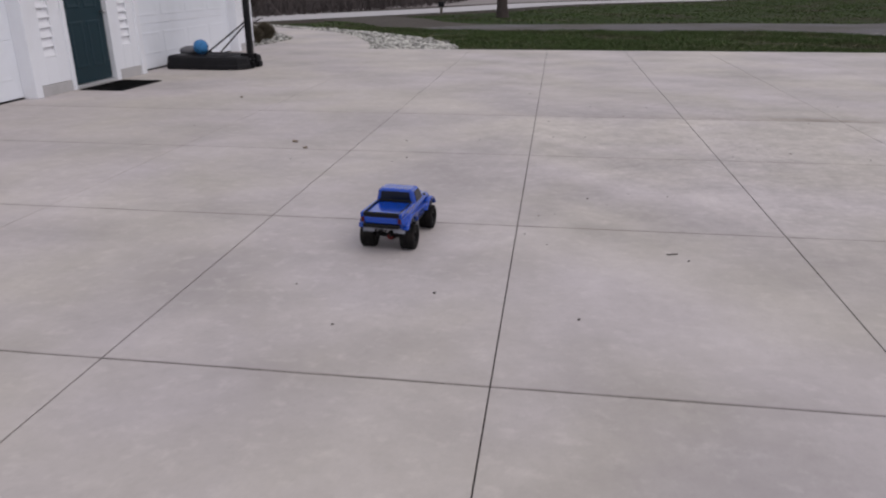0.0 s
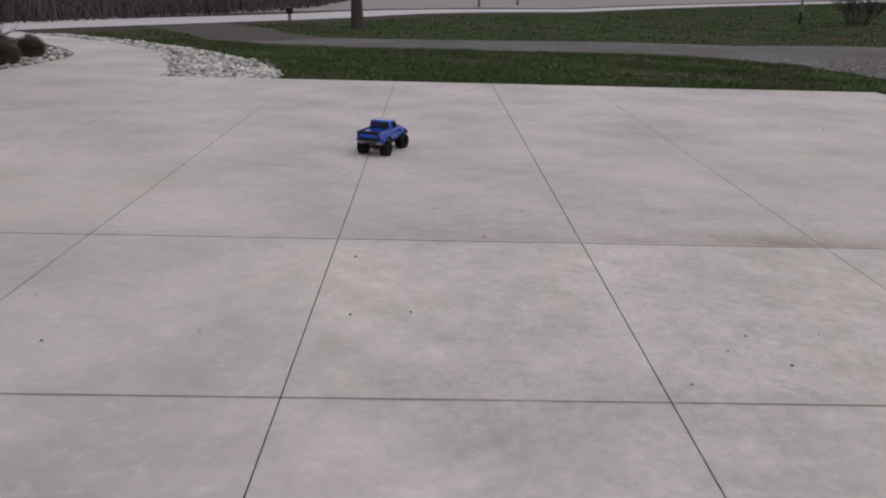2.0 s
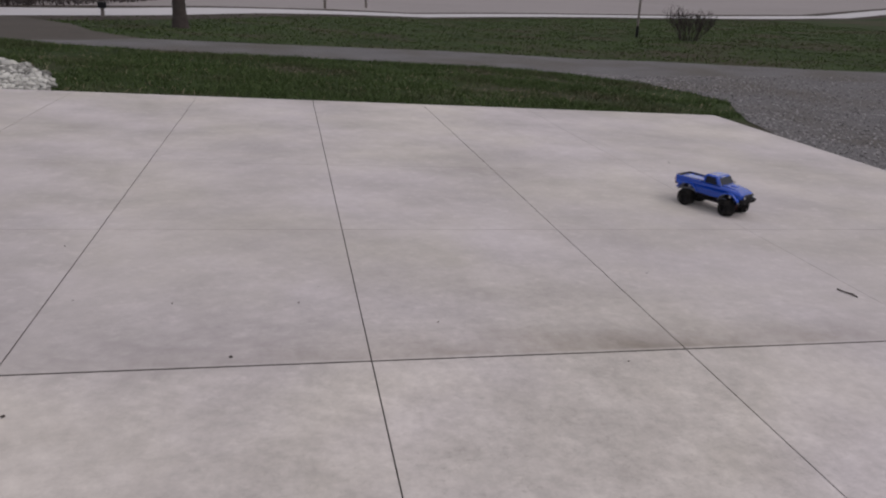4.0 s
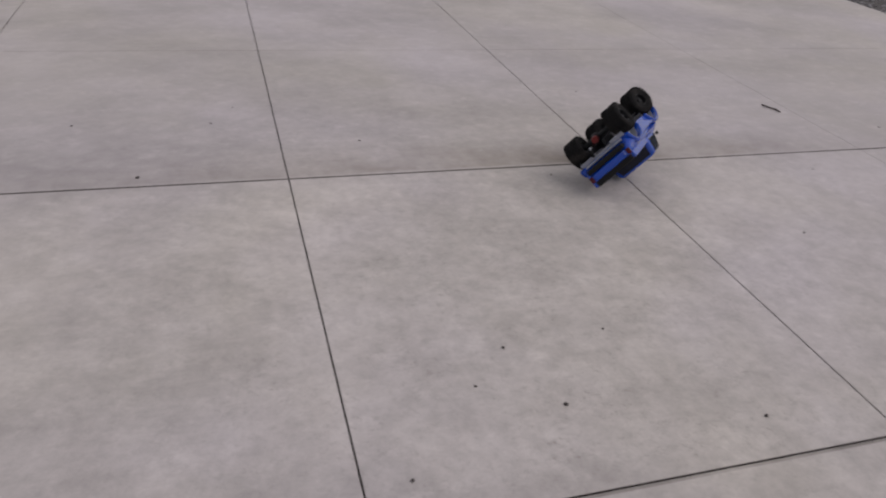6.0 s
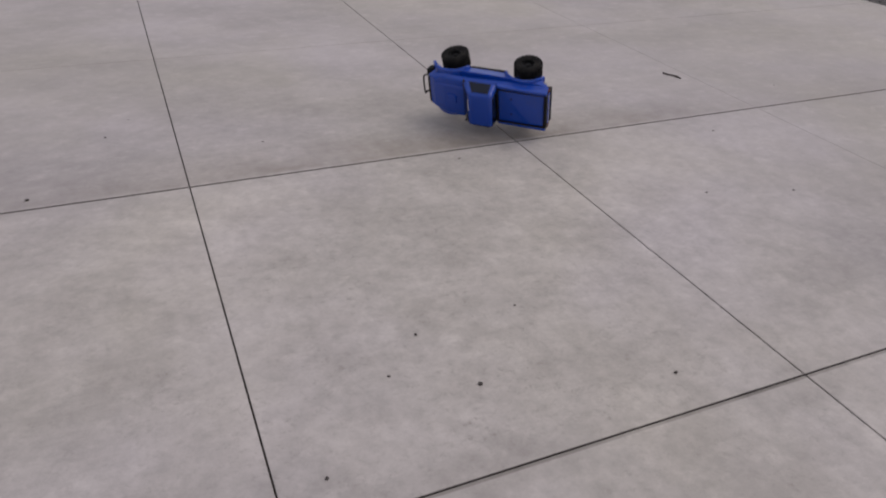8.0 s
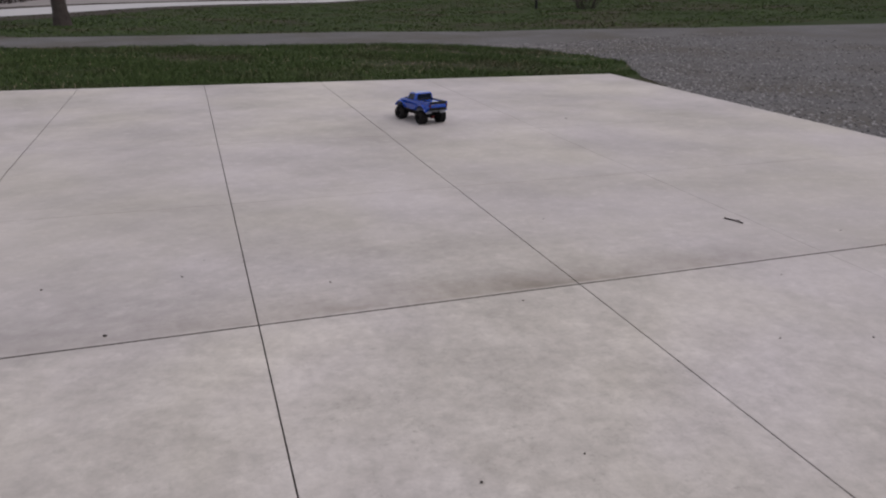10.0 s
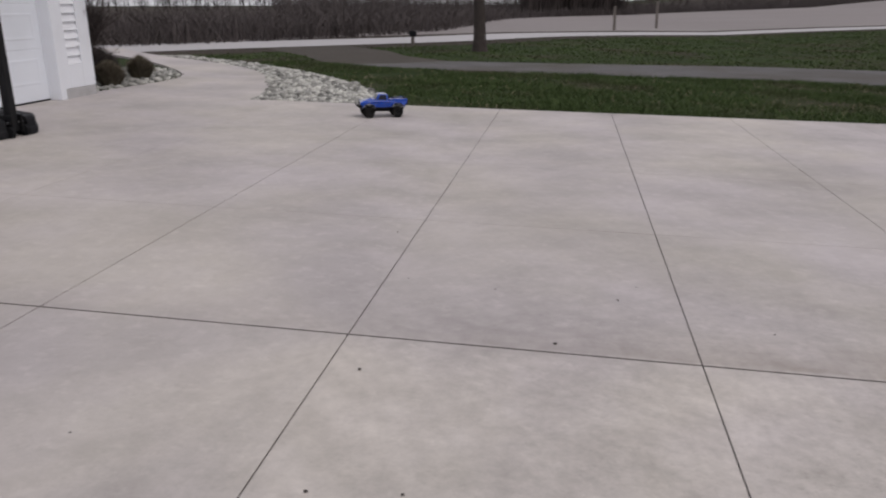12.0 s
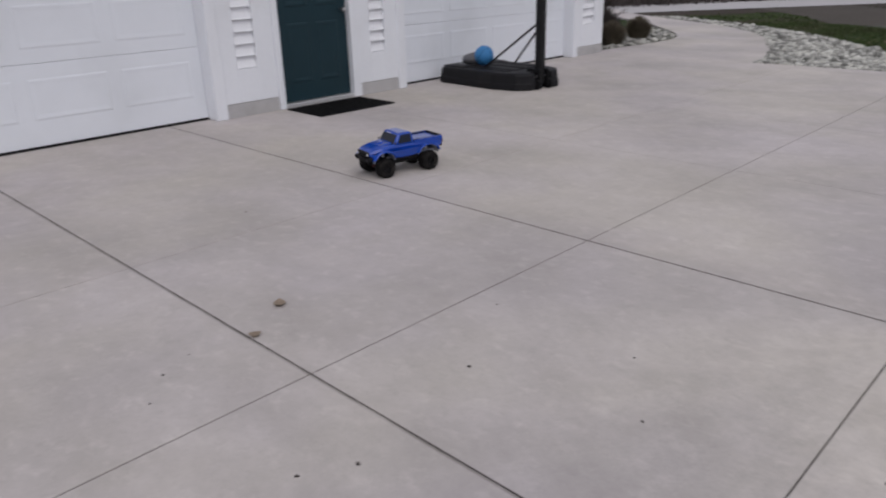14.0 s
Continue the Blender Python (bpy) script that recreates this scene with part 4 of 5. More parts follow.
def stone_bed(name, label, poly, count, picked, near, size, seed, lift=-0.03):
    """Loose stones on a dirt sheet: those in the stretch given by near() are parts, the rest one joined part."""
    rnd = random.Random(seed)
    bed = tagged(empty(name, pose(0, 0, 0)), label, "stone bed", kind="structure")
    part("bed_soil", sheet(poly, lift - 0.012), M["dirt"], bed)
    xs, ys = [p[0] for p in poly], [p[1] for p in poly]
    spots, cell, tries = [], {}, 0
    while len(spots) < count and tries < count * 40:
        tries += 1
        x, y = rnd.uniform(min(xs), max(xs)), rnd.uniform(min(ys), max(ys))
        if not inside(poly, x, y):
            continue
        r = rnd.uniform(*size) * (1.35 if rnd.random() < 0.12 else 1)
        key = (int(x / 0.2), int(y / 0.2))
        if any((x - a) ** 2 + (y - b) ** 2 < (0.62 * (r + c)) ** 2 for i in (-1, 0, 1) for j in (-1, 0, 1) for a, b, c in cell.get((key[0] + i, key[1] + j), ())):
            continue
        cell.setdefault(key, []).append((x, y, r))
        spots.append((x, y, r))
    spots.sort(key=near)
    verts, faces = [], []
    for k, (x, y, r) in enumerate(spots):
        i = rnd.randrange(len(ROCKS))
        m = pose(x, y, lift + r * 0.38, rnd.uniform(-25, 25), rnd.uniform(-25, 25), rnd.uniform(0, 360)) @ Matrix.Diagonal((r, r, r, 1))
        if k < picked:
            ob = new("stone", ROCKS[i])
            ob.parent, ob.matrix_basis = bed, m
        else:
            n = len(verts)
            vs, fs = ROCK_DATA[i]
            verts += [m @ v for v in vs]
            faces += [tuple(n + q for q in f) for f in fs]
    if verts:
        rest = soup(verts, faces, M["stone"], "loose_stones")
        rest.parent = bed
        rest["kind"] = "stuff"
    return bed


bed_outer = spline([(-1.84, 7.39), (-1.98, 8.2), (-2.45, 9.3), (-3.6, 10.85), (-4.75, 12.05), (-6.0, 13.1), (-7.3, 14.0), (-8.8, 15.0)], 5)
BED_1 = [(p.x, p.y) for p in bed_outer] + [(p.x + 0.01, p.y) for p in walk_right[:-6][::-1]]
stone_bed("stone_bed", "bed of pale grey river stones beside the walk", BED_1, 2600, 300, lambda s: s[1], (0.035, 0.068), 5)
BED_2 = [(-6.345, 7.42), (-6.30, 8.1), (-6.20, 9.2), (-6.34, 10.2), (-6.95, 11.1), (-8.2, 11.9), (-8.6, 10.0), (-8.6, 7.42)]
stone_bed("corner_bed", "small stone bed with shrubs at the garage corner", BED_2, 650, 200, lambda s: -s[0], (0.04, 0.075), 6)


# ---- plants ----
def blades(name, spots, material, height, width, lean, seed, segs=1):
    """One triangle (or bent strip) a blade, each with its own lean."""
    rnd = random.Random(seed)
    verts, faces = [], []
    for x, y, z, k in spots:
        a, h = rnd.uniform(0, 2 * math.pi), height * k * rnd.uniform(0.6, 1.3)
        w = width * rnd.uniform(0.7, 1.3) / 2
        dx, dy = math.cos(a) * w, math.sin(a) * w
        lx, ly = rnd.gauss(0, lean) * h, rnd.gauss(0, lean) * h
        n = len(verts)
        if segs == 1:
            verts += [(x - dx, y - dy, z), (x + dx, y + dy, z), (x + lx, y + ly, z + h)]
            faces.append((n, n + 1, n + 2))
        else:
            verts += [(x - dx, y - dy, z), (x + dx, y + dy, z), (x + dx * 0.7 + lx * 0.4, y + dy * 0.7 + ly * 0.4, z + h * 0.6), (x - dx * 0.7 + lx * 0.4, y - dy * 0.7 + ly * 0.4, z + h * 0.6), (x + lx, y + ly, z + h)]
            faces += [(n, n + 1, n + 2, n + 3), (n + 3, n + 2, n + 4)]
    return soup(verts, faces, material, name)


LANE = lane_near + lane_far
TRACK = track
ROAD = strip(road_mid, 3.5)
VERGE = strip(verge_mid, 1.7)
rnd = random.Random(11)


def lawn_spots(count, x0, x1, y0, y1, seed, rough):
    r = random.Random(seed)
    out = []
    while len(out) < count:
        x, y = r.uniform(x0, x1), r.uniform(y0, y1)
        patch = noise.noise(Vector((x * 0.55, y * 0.8, 3.0))) + 0.6 * noise.noise(Vector((x * 1.9, y * 1.9, 8.0)))
        if r.random() > 0.62 + rough * patch or (DRIVE_X0 < x < DRIVE_X1 and y < DRIVE_Y1 + 0.01):
            continue
        if inside(LANE, x, y) or inside(TRACK, x, y) or inside(BED_1, x, y) or inside(walk_poly, x, y):
            continue
        if y < DRIVE_Y1 + 0.14 and x < DRIVE_X1 and r.random() < 0.85:
            continue
        if y > 14 and (inside(ROAD, x, y) or inside(far_side, x, y) or (inside(VERGE, x, y) and r.random() < 0.8)):
            continue
        out.append((x, y, land(x, y), 1.0 + 0.5 * patch))
    return out


tagged(blades("grass", lawn_spots(60000, -6.5, 9.4, 7.38, 14.6, 1, 0.9), M["grass"], 0.060, 0.014, 0.75, 21), "short uneven green lawn grass beside the drive", "grass", kind="stuff")
tagged(blades("grass", lawn_spots(70000, -10, 34, 14.4, 44, 2, 0.7), M["grass"], 0.034, 0.045, 1.3, 22), "rough green grass between the lane and the road", "grass", kind="stuff")
# dead leaves and tufts caught along the edge of the slab
edge = [(rnd.uniform(-1.7, DRIVE_X1), DRIVE_Y1 + abs(rnd.gauss(0, 0.03)) + 0.006, -0.04, rnd.uniform(0.5, 1.3)) for _ in range(500)]
tagged(blades("edge_grass", edge, M["grass"], 0.07, 0.011, 0.35, 23), "ragged grass growing over the edge of the slab", "grass", kind="stuff")
dry = [(x, y, z, k) for x, y, z, k in lawn_spots(1500, -6.5, 9.4, 7.38, 14.6, 4, -0.6)]
tagged(blades("dry_grass", dry, M["dry_grass"], 0.055, 0.012, 0.9, 24), "withered grass lying in the lawn", "grass", kind="stuff")


def grass_clump(name, label, x, y, radius, height, count, material, seed):
    """An ornamental grass cut to a dome: blades that fan out from one crown."""
    r = random.Random(seed)
    verts, faces = [], []
    for _ in range(count):
        a, t = r.uniform(0, 2 * math.pi), math.sqrt(r.random())
        bx, by = math.cos(a) * radius * 0.35 * t, math.sin(a) * radius * 0.35 * t
        out = t * r.uniform(0.75, 1.1)
        tx, ty = math.cos(a) * radius * out, math.sin(a) * radius * out
        h = height * (1.05 - 0.55 * out * out) * r.uniform(0.75, 1.05)
        w = 0.006
        px, py = -math.sin(a + r.uniform(-1, 1)) * w, math.cos(a + r.uniform(-1, 1)) * w
        n = len(verts)
        mx, my = bx + (tx - bx) * 0.45, by + (ty - by) * 0.45
        verts += [(bx - px, by - py, 0), (bx + px, by + py, 0), (mx + px, my + py, h * 0.72), (mx - px, my - py, h * 0.72), (tx, ty, h)]
        faces += [(n, n + 1, n + 2, n + 3), (n + 3, n + 2, n + 4)]
    ob = soup(verts, faces, material, name)
    ob.matrix_basis = pose(x, y, -0.035)
    return tagged(ob, label, "ornamental grass", group="clumps at the garage corner")


grass_clump("ornamental_grass", "dull brown ornamental grass clump in the corner bed", -6.62, 8.42, 0.33, 0.44, 2600, M["clump"], 1)
grass_clump("ornamental_grass", "dull brown ornamental grass clump in the corner bed", -6.80, 9.62, 0.33, 0.44, 2600, M["clump"], 2)
grass_clump("ornamental_grass", "taller brown ornamental grass clump behind the others", -7.20, 9.00, 0.46, 0.62, 3000, M["weed"], 3)


def twiggy(name, x, y, z0, height, radius, stems, label, category, seed, material):
    """A bare shrub: stems that fork twice from the base."""
    r = random.Random(seed)
    bm = bmesh.new()

    def grow(p, d, length, thick, depth):
        q = p + d * length
        rod(p, q, thick, thick * 0.6, 5, bm)
        if depth:
            for _ in range(3):
                nd = (d + Vector((r.gauss(0, 0.5), r.gauss(0, 0.5), r.uniform(-0.1, 0.4)))).normalized()
                grow(p + d * length * r.uniform(0.5, 1.0), nd, length * r.uniform(0.45, 0.7), thick * 0.6, depth - 1)

    for _ in range(stems):
        a = r.uniform(0, 2 * math.pi)
        d = Vector((math.cos(a) * r.uniform(0, radius), math.sin(a) * r.uniform(0, radius), height)).normalized()
        grow(Vector((math.cos(a) * radius * 0.25, math.sin(a) * radius * 0.25, 0)), d, height * r.uniform(0.4, 0.6), 0.012, 3)
    return tagged(part(name, bm, material, at=pose(x, y, z0)), label, category)


twiggy("shrub", -6.46, 7.58, -0.04, 1.5, 0.13, 46, "dark twiggy shrub growing against the garage corner", "shrub", 4, M["twig"])
twiggy("bare_shrub", 16.8, 24.4, land(16.8, 24.4), 1.35, 1.3, 44, "bare grey-brown shrub standing on the far lawn", "shrub", 9, M["twig"])


def bare_tree(x, y, height, r0, seed, label):
    """A leafless tree: a tapered, slightly bent trunk with flared foot, and a crown of limbs and twigs."""
    r = random.Random(seed)
    t = tagged(empty("tree", pose(x, y, land(x, y) - 0.02, 0, -4, 0)), label, "tree")
    bm = bmesh.new()
    n, sides = 12, 14
    rings = []
    for i in range(n):
        z = height * 0.5 * i / (n - 1)
        rad = r0 * (1 - 0.45 * i / (n - 1)) + r0 * 0.3 * math.exp(-z / 0.14)
        ox, oy = 0.05 * math.sin(z * 0.7), 0.05 * math.cos(z * 0.5) - 0.05
        rings.append([bm.verts.new((ox + rad * (1 + 0.06 * noise.noise(Vector((math.cos(a) * 2, math.sin(a) * 2, z)))) * math.cos(a), oy + rad * math.sin(a), z)) for a in [2 * math.pi * k / sides for k in range(sides)]])
    for q, s in zip(rings, rings[1:]):
        for k in range(sides):
            bm.faces.new((q[k], q[(k + 1) % sides], s[(k + 1) % sides], s[k]))
    part("trunk", finish(bm, True), M["bark"], t, "grey-brown furrowed trunk")
    bm = bmesh.new()

    def limb(p, d, length, thick, depth):
        q = p + d * length
        rod(p, q, thick, thick * 0.65, 6 if depth > 1 else 4, bm)
        if depth:
            for _ in range(3 if depth > 1 else 4):
                nd = (d + Vector((r.gauss(0, 0.45), r.gauss(0, 0.45), r.uniform(-0.15, 0.35)))).normalized()
                limb(p + d * length * r.uniform(0.45, 1.0), nd, length * r.uniform(0.5, 0.72), thick * 0.55, depth - 1)

    for _ in range(7):
        a = r.uniform(0, 2 * math.pi)
        limb(Vector((0, 0, height * r.uniform(0.34, 0.5))), Vector((math.cos(a), math.sin(a), r.uniform(0.5, 1.4))).normalized(), height * 0.28, r0 * 0.42, 4)
    part("crown", bm, M["twig"], t, "leafless crown of fine twigs")
    return t


bare_tree(-1.86, 20.55, 9.0, 0.20, 3, "bare roadside tree with a straight grey-brown trunk")

# weeds and woods behind the road
HEDGE = spline([(-40, -14), (-22, 6), (-15.2, 17.4), (-10.6, 26.6), (-7.8, 38), (-5.8, 75), (10, 118), (60, 166), (300, 332), (520, 268), (760, 60)], 10)


def along(count, d0, d1, seed, first=0, last=None):
    r = random.Random(seed)
    seg = list(zip(HEDGE, HEDGE[1:]))[first:last]
    w = [(b - a).length / (3 + 0.12 * (a + Vector((0, 3, 0))).length) for a, b in seg]
    out = []
    for a, b in r.choices(seg, w, k=count):
        p = a + (b - a) * r.random()
        d = (b - a).normalized()
        off = r.uniform(d0, d1)
        x, y = p.x - d.y * off, p.y + d.x * off
        out.append((x, y, land(x, y) - 0.02, 1.0 + 0.35 * noise.noise(Vector((x * 0.15, y * 0.15, 0)))))
    return out


def west_of(x, y, slope):
    """The open country to the north-west, where the land falls away to a far tree line."""
    return x - 0.9 < slope * (y + 2.8) + 0.6 * noise.noise(Vector((x * 0.2, y * 0.2, 5)))


tagged(blades("tall_weeds", along(70000, -2.2, 8.0, 31), M["weed"], 0.95, 0.045, 0.62, 32, 2), "dense brown dead weeds beyond the road", "weeds", kind="stuff")
stand = [b for b in along(16000, 0.0, 18.0, 35, 40, 60) if -0.065 < (b[0] - 0.9) / (b[1] + 2.8) < 0.106]
tagged(blades("sapling_stand", stand, M["twig"], 5.5, 0.16, 0.10, 36, 2), "dense dark stand of bare saplings behind the field", "saplings", kind="stuff")
brush = [b for b in along(30000, 4.0, 26.0, 33, 20) if not west_of(b[0], b[1], -0.40)]
tagged(blades("thicket", brush, M["weed"], 2.1, 0.055, 0.34, 34, 2), "brown thicket of bare brush behind the field", "brush", kind="stuff")


def woods(spots, seed):
    """Far bare trees: tapered stems with a fan of branches, all in one object."""
    r = random.Random(seed)
    verts, faces = [], []

    def spike(p, q, w):
        n = len(verts)
        s = Vector((q - p).cross(Vector((0.3, -1, 0.1)))).normalized() * w
        u = Vector((q - p).cross(s)).normalized() * w
        verts.extend([p - s, p + s, p + u, q])
        faces.extend([(n, n + 1, n + 3), (n + 1, n + 2, n + 3), (n + 2, n, n + 3)])

    for x, y, z, k in spots:
        h = r.uniform(5, 10) * k
        base = Vector((x, y, z))
        tip = base + Vector((r.gauss(0, 0.5), r.gauss(0, 0.5), h))
        spike(base, tip, h * 0.013)
        for _ in range(16):
            f = r.uniform(0.12, 0.95)
            p = base + (tip - base) * f
            a = r.uniform(0, 2 * math.pi)
            length = h * 0.34 * (1.15 - f) * r.uniform(0.5, 1.2)
            q = p + Vector((math.cos(a), math.sin(a), r.uniform(0.4, 1.3))) * length
            spike(p, q, h * 0.0035)
            for _ in range(2):
                b = p + (q - p) * r.uniform(0.3, 0.9)
                spike(b, b + (q - p) * 0.45 + Vector((r.gauss(0, 0.25), r.gauss(0, 0.25), r.gauss(0.1, 0.2))) * length * 0.5, h * 0.002)
    return soup(verts, faces, M["twig"], "bare_woods")


near_woods = [b for b in along(700, 12.0, 70.0, 41, 12) if not west_of(b[0], b[1], -0.40)]
rw = random.Random(43)
far_line = [(rw.uniform(-190, -30), rw.uniform(95, 190)) for _ in range(520)]
far_woods = [(x, y, land(x, y) - 0.3, rw.uniform(0.45, 1.15)) for x, y in far_line if west_of(x, y, -0.38)]
tagged(woods(near_woods + far_woods, 42), "leafless grey-brown woods in the distance", "woods", kind="stuff")


# ---- posts ----
def fence_post(x, y, h, w, label, group=""):
    z = land(x, y)
    p = tagged(empty("fence_post", pose(x, y, z, 0, -2.5, 0)), label, "post", group=group)
    part("post_shaft", box(-w / 2, w / 2, -w / 2, w / 2, -0.1, h, 0.008), M["wood_post"], p)
    part("post_cap", box(-w / 2 - 0.01, w / 2 + 0.01, -w / 2 - 0.01, w / 2 + 0.01, h, h + 0.03, 0.006), M["wood_post"], p)
    return p


fence_post(3.5, 43.4, 1.35, 0.16, "weathered post standing at the edge of the field", "posts along the field")
fence_post(6.6, 49.6, 1.7, 0.16, "weathered post standing at the edge of the field", "posts along the field")
pole = tagged(empty("road_post", pose(15.3, 25.9, land(15.3, 25.9), 0, -2.5, 0)), "slim weathered post standing on the far lawn", "post")
part("post_shaft", rod((0, 0, -0.1), (0, 0, 3.2), 0.05, 0.045, 12), M["wood_post"], pole)
part("post_foot", rod((0, 0, -0.05), (0, 0, 0.45), 0.062, 0.058, 12), M["black_steel"], pole)
box_post = tagged(empty("marker_box", pose(-4.6, 23.4, land(-4.6, 23.4))), "low dark utility marker near the road", "marker")
part("marker_stake", box(-0.05, 0.05, -0.05, 0.05, -0.05, 0.45, 0.01), M["wood_post"], box_post)
part("marker_cap", box(-0.12, 0.12, -0.08, 0.08, 0.28, 0.47, 0.02), M["black_plastic"], box_post)

# coarse chips on the gravel yard next to the drive
r = random.Random(51)
verts, faces = [], []
n_chip = 0
while n_chip < 9000:
    x, y = r.uniform(7.7, 15), r.uniform(-1, 13)
    if not inside(LANE, x, y) or r.random() > math.exp(-(x - 7.7) / 4):
        continue
    n_chip += 1
    vs, fs = ROCK_DATA[r.randrange(9)]
    s = r.uniform(0.010, 0.026)
    m = pose(x, y, land(x, y) + 0.012 + s * 0.2, 0, 0, r.uniform(0, 360)) @ Matrix.Diagonal((s, s, s, 1))
    n = len(verts)
    verts += [m @ v for v in vs]
    faces += [tuple(n + q for q in f) for f in fs]
tagged(soup(verts, faces, M["gravel_chip"], "gravel"), "loose grey gravel along the edge of the slab", "gravel", kind="stuff")

# ---- litter on the concrete ----
BITS = [
    [(0.91, 0.08, 13), (0.14, -0.31, 15), (2.13, -1.51, 12), (2.04, -1.24, 9), (1.90, -1.39, 8), (1.64, -1.68, 9), (2.69, -1.67, 10), (2.40, -1.21, 7), (2.70, -0.10, 8), (3.33, 0.97, 8), (3.58, -0.76, 8), (4.10, -0.20, 8), (4.98, 0.27, 9), (3.97, -0.87, 8), (1.32, 0.84, 6), (1.21, 0.64, 9), (1.89, 0.37, 9), (5.11, 4.03, 13)],
    [(0.43, -3.03, 10), (0.71, -2.88, 8), (0.96, -2.92, 8), (0.55, -3.16, 6), (0.12, -3.44, 9), (0.22, -3.39, 7), (-0.60, -3.34, 8), (0.05, -3.79, 9), (0.18, -3.95, 7), (0.91, -4.10, 10), (-0.33, -4.68, 14), (-1.01, -4.66, 9), (0.33, -4.87, 12), (-0.71, -5.06, 11)],
    [(-1.12, -1.39, 12), (-0.99, -2.03, 12), (-1.08, -2.19, 11), (-1.93, -2.19, 9), (-1.78, -2.31, 8), (-1.38, -0.92, 8), (-3.39, -0.94, 9), (0.59, 0.66, 9), (0.12, 0.72, 8), (-0.12, 1.51, 9), (-0.47, -1.27, 9), (0.19, -1.08, 12), (0.48, -1.04, 10), (-0.70, -0.93, 7), (-2.0, -2.05, 6)],
]
for k, (x, y, mm) in enumerate(b for group in BITS for b in group):
    rr = random.Random(k)
    bm = bmesh.new()
    bmesh.ops.create_icosphere(bm, subdivisions=1, radius=mm / 1450)
    for v in bm.verts:
        v.co = Vector((v.co.x * rr.uniform(0.7, 1.3), v.co.y * rr.uniform(0.6, 1.1), v.co.z * 0.45 + mm * 0.0003))
    tagged(part("pebble", finish(bm), M["speck"], at=pose(x, y, 0, 0, 0, rr.uniform(0, 360))), "small dark pebble lying on the concrete", "pebble", group="litter on the drive")


def dead_leaf(x, y, size, turn):
    """A curled brown leaf: a pointed oval folded along its rib."""
    bm = bmesh.new()
    rows = []
    for i in range(7):
        t = i / 6
        w = size * 0.42 * math.sin(math.pi * min(max(t, 0.03), 0.97)) ** 0.8
        lift = 0.004 + 0.012 * (t - 0.5) ** 2 * 4
        rows.append([bm.verts.new((s * w, size * (t - 0.5), lift + abs(s) * w * 0.25)) for s in (-1, 0, 1)])
    for a, b in zip(rows, rows[1:]):
        for q in (0, 1):
            bm.faces.new((a[q], a[q + 1], b[q + 1], b[q]))
    ext = bmesh.ops.extrude_face_region(bm, geom=bm.faces[:])
    for v in ext["geom"]:
        if isinstance(v, bmesh.types.BMVert):
            v.co.z -= 0.0025
    return tagged(part("dead_leaf", finish(bm), M["leaf"], at=pose(x, y, 0, 0, 0, turn)), "brown dead leaf lying on the concrete", "leaf")


dead_leaf(-2.11, -1.555, 0.066, 60)
dead_leaf(-1.94, -1.79, 0.052, 150)
dead_leaf(-3.66, 0.86, 0.045, 20)
bm = tube([(-0.065, 0.008, 0.006), (-0.025, -0.004, 0.008), (0.015, 0.004, 0.007), (0.062, -0.006, 0.005)], 0.0045, 7)
rod((0.008, 0.0, 0.008), (0.028, 0.022, 0.007), 0.0035, 0.002, 6, bm)
tagged(part("twig", bm, M["bark"], at=pose(4.465, 0.60, 0, 0, 0, -65)), "short broken twig lying on the concrete", "twig")
bm = tube([(-0.03, 0.0, 0.004), (-0.015, -0.008, 0.004), (-0.005, 0.002, 0.004), (0.03, 0.006, 0.004)], 0.003, 6)
tagged(part("twig", bm, M["bark"], at=pose(0.84, -4.015, 0, 0, 0, 5)), "thin curled twig lying on the concrete", "twig")


# ---- what moves ----
DRIVE_ROWS = [
    (0.0, -0.656, -3.906, -6), (0.5, -0.568, -2.326, -7), (1.0, -0.43, -0.69, -6), (1.5, -0.23, 0.91, -10), (2.0, 0.12, 2.48, -21),
    (2.5, 1.07, 3.73, -45), (3.0, 2.48, 4.07, -93), (3.2, 3.08, 3.92, -115), (3.7, 4.25, 3.05, -135), (4.2, 4.70, 1.95, -178), (4.6, 3.95, 1.35, -245),
    (5.0, 2.55, 1.10, -240),
]
LATE_ROWS = [
    (9.3, 3.69, 2.05, -4), (9.5, 3.74, 2.64, 1), (10.0, 3.57, 4.31, 17), (10.5, 2.81, 5.67, 40), (11.0, 1.53, 6.56, 62), (11.5, 0.025, 6.83, 91),
    (12.0, -1.43, 6.29, 115), (12.5, -2.40, 5.05, 149), (13.0, -2.81, 3.52, 164), (13.5, -3.155, 1.96, 169), (14.0, -3.38, 0.34, 169),
]


def tumble(x, y, z, turn, nose_up, roll):
    """The truck's pose by its middle: heading, nose up, and roll to its right."""
    return pose(x, y, z, 0, 0, turn) @ pose(0, 0, 0, nose_up) @ pose(0, 0, 0, 0, roll) @ pose(0, 0, -0.14)


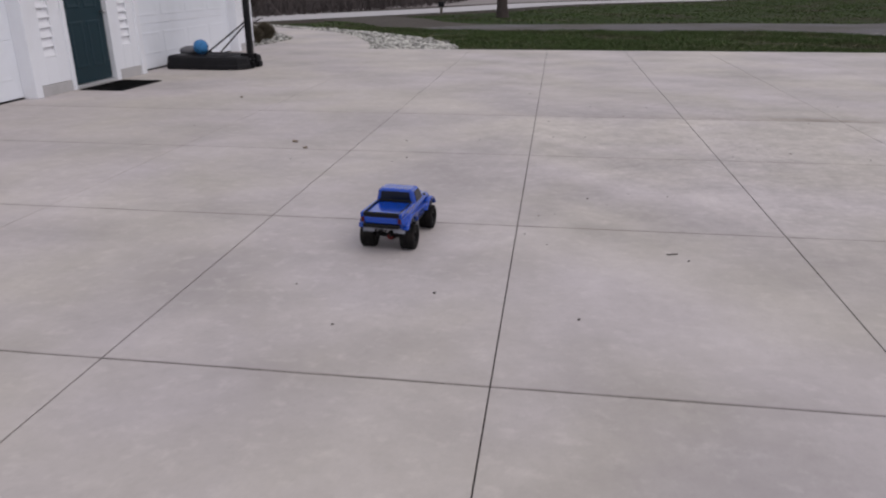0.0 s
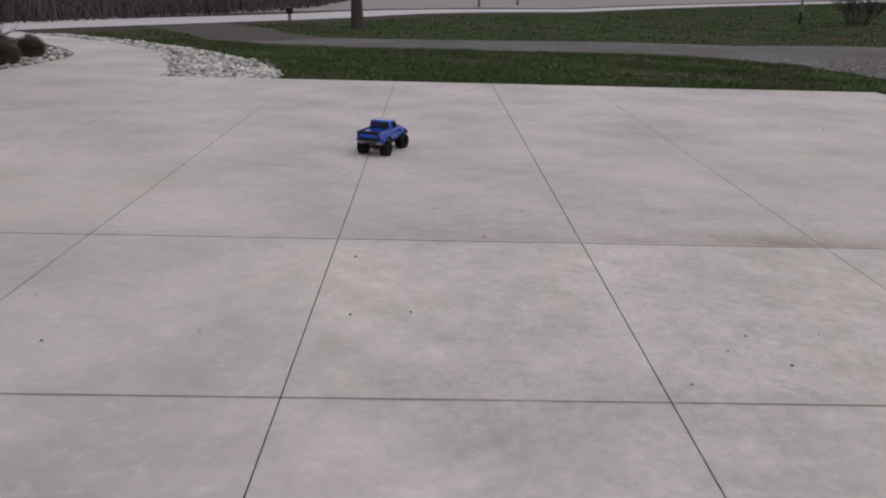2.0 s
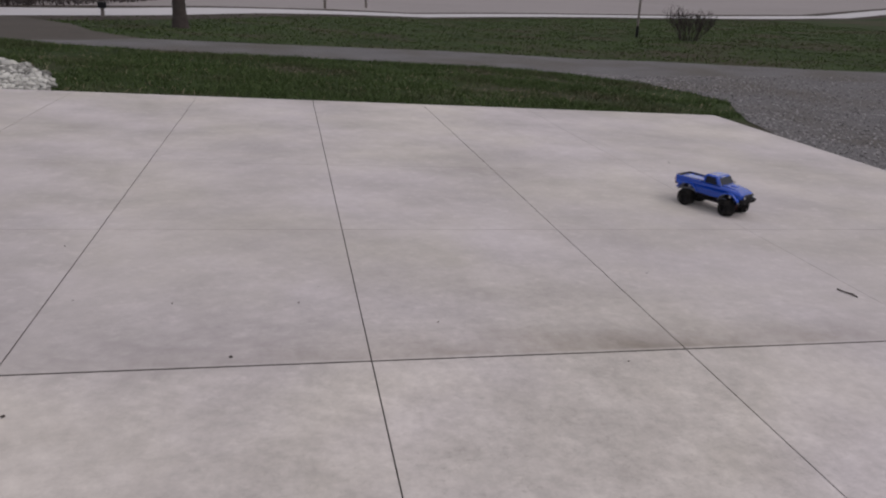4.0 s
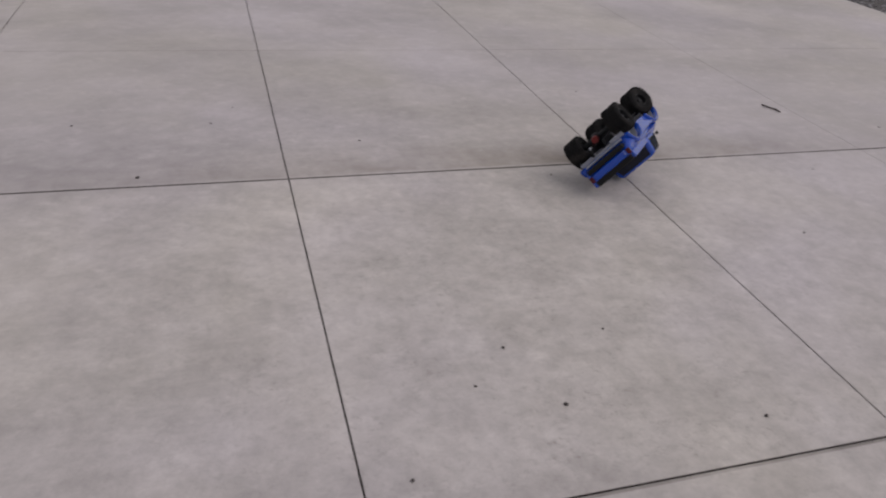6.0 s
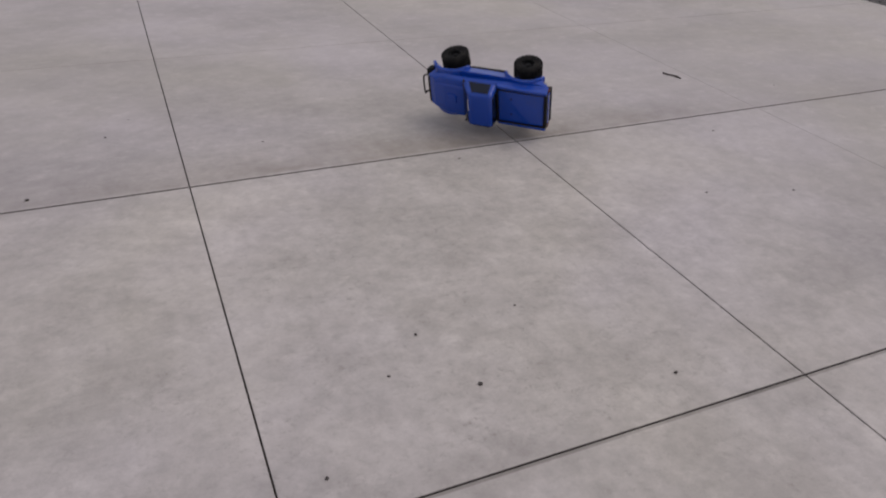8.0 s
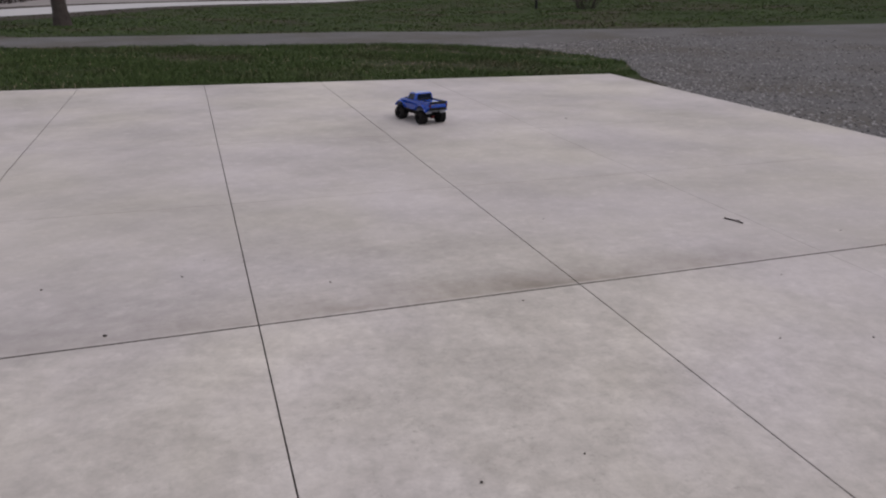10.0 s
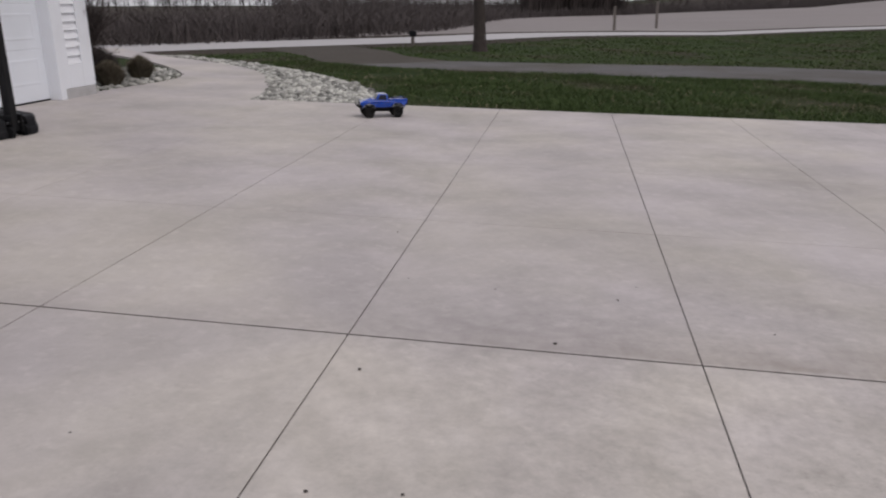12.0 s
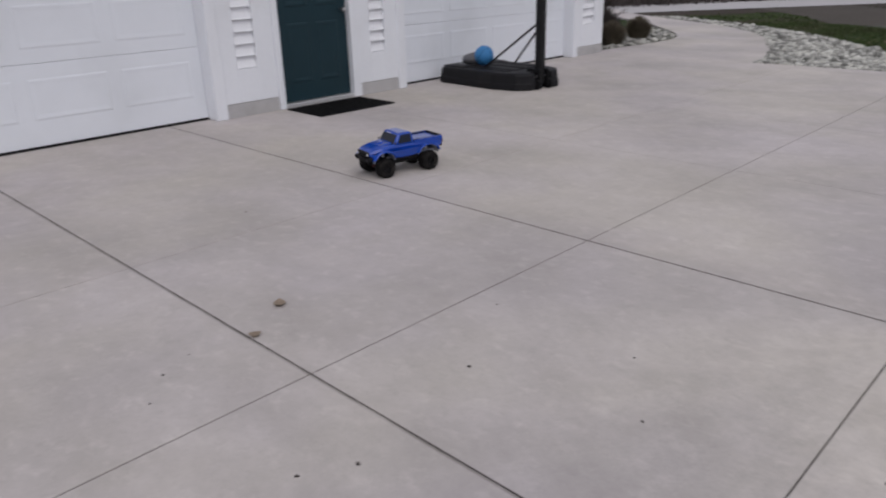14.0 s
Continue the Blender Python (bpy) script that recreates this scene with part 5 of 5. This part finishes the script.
# it slides, rolls over its right side and on, and is set back on its wheels
TUMBLE = [
    (5.3, tumble(1.861, 0.599, 0.182, -178.4, -2.3, 14.6)),
    (5.4, tumble(1.924, 0.385, 0.170, -150.8, -0.5, 11.3)),
    (5.5, tumble(2.024, 0.179, 0.179, -127.6, 1.2, 10.6)),
    (5.6, tumble(2.195, -0.012, 0.206, -108.3, 1.0, 14.5)),
    (5.7, tumble(2.375, -0.145, 0.235, -92.1, 1.9, 41.0)),
    (5.8, tumble(2.572, -0.206, 0.233, -77.2, 1.7, 64.0)),
    (5.9, tumble(2.769, -0.216, 0.225, -53.5, -0.9, 95.1)),
    (6, tumble(3.0, -0.125, 0.177, -42.8, -5.3, 124.8)),
    (6.1, tumble(3.088, -0.241, 0.185, -27.6, -5.4, 168.7)),
    (6.2, tumble(3.164, -0.319, 0.191, -5.3, 1.1, 216.4)),
    (6.3, tumble(3.219, -0.410, 0.180, -1.5, 5.3, 243.0)),
    (6.4, tumble(3.204, -0.375, 0.179, 21.0, 5.2, 273.1)),
    (6.5, tumble(3.285, -0.468, 0.272, 40.2, 11.5, 311.0)),
    (6.6, tumble(3.333, -0.310, 0.270, 27.5, 23.9, 363.6)),
    (6.7, tumble(3.124, -0.130, 0.335, 17.7, 28.4, 387.9)),
    (6.8, tumble(3.129, -0.102, 0.327, 22.2, 16.8, 427.7)),
    (6.9, tumble(2.972, 0.011, 0.274, 41.0, 4.5, 440.3)),
    (7, tumble(2.950, -0.015, 0.175, 56.9, -8.2, 471.6)),
    (7.1, tumble(2.969, 0.072, 0.160, 59.0, -9.3, 486.8)),
    (7.2, tumble(2.948, 0.119, 0.201, 53.9, -6.3, 497.7)),
    (7.35, tumble(2.95, 0.14, 0.155, 54, -5, 525)),
    (7.5, tumble(2.95, 0.15, 0.145, 54, -4, 540)),
    (7.8, tumble(2.95, 0.15, 0.145, 54, -4, 540)),
    (8.0, tumble(2.98, 0.20, 0.19, 48, 0, 610)),
    (8.15, tumble(3.02, 0.26, 0.21, 42, 0, 670)),
    (8.3, tumble(3.06, 0.32, 0.14, 36, 0, 720)),
    (8.6, tumble(3.12, 0.48, 0.14, 22, 0, 720)),
    (9.0, tumble(3.50, 1.25, 0.14, -12, 0, 720)),
]


# seconds and degrees by which the front wheels point to the left
STEER = [(0.0, 0), (1.5, -4), (2.2, -16), (3.2, -22), (4.6, -24), (5.0, 6), (5.3, 22), (5.8, 24), (6.4, 20), (7.2, 24), (8.3, 0), (9.5, 8), (10.2, 18), (12.2, 18), (12.9, 6), (14.0, 0)]


def motions():
    rows = [(t, pose(x, y, 0, 0, 0, h)) for t, x, y, h in DRIVE_ROWS]
    rows += [(t, m) for t, m in TUMBLE]
    rows += [(t, pose(x, y, 0, 0, 0, h)) for t, x, y, h in LATE_ROWS]
    walk(truck, rows)
    for w, s, yc in wheels:
        # the wheels turn on their axles, and stop while the truck lies on its roof; the front pair steers
        turned, spin = 0.0, []
        for k in range(141):
            t = k * 0.1
            steer = np.interp(t, [q[0] for q in STEER], [q[1] for q in STEER]) if yc > 0 else 0.0
            m = Matrix.Translation((s * TRK / 2, yc, RW)) @ Matrix.Rotation(radians(float(steer)), 4, "Z")
            spin.append((t, m @ Matrix.Rotation(radians(turned), 4, "X") @ Matrix.Rotation(0 if s > 0 else math.pi, 4, "Z")))
            turned -= 80.0 * float(np.interp(t, [6.2, 7.0, 8.3, 9.2], [1, 0.05, 0.05, 1]))
        walk(w, spin)


motions()
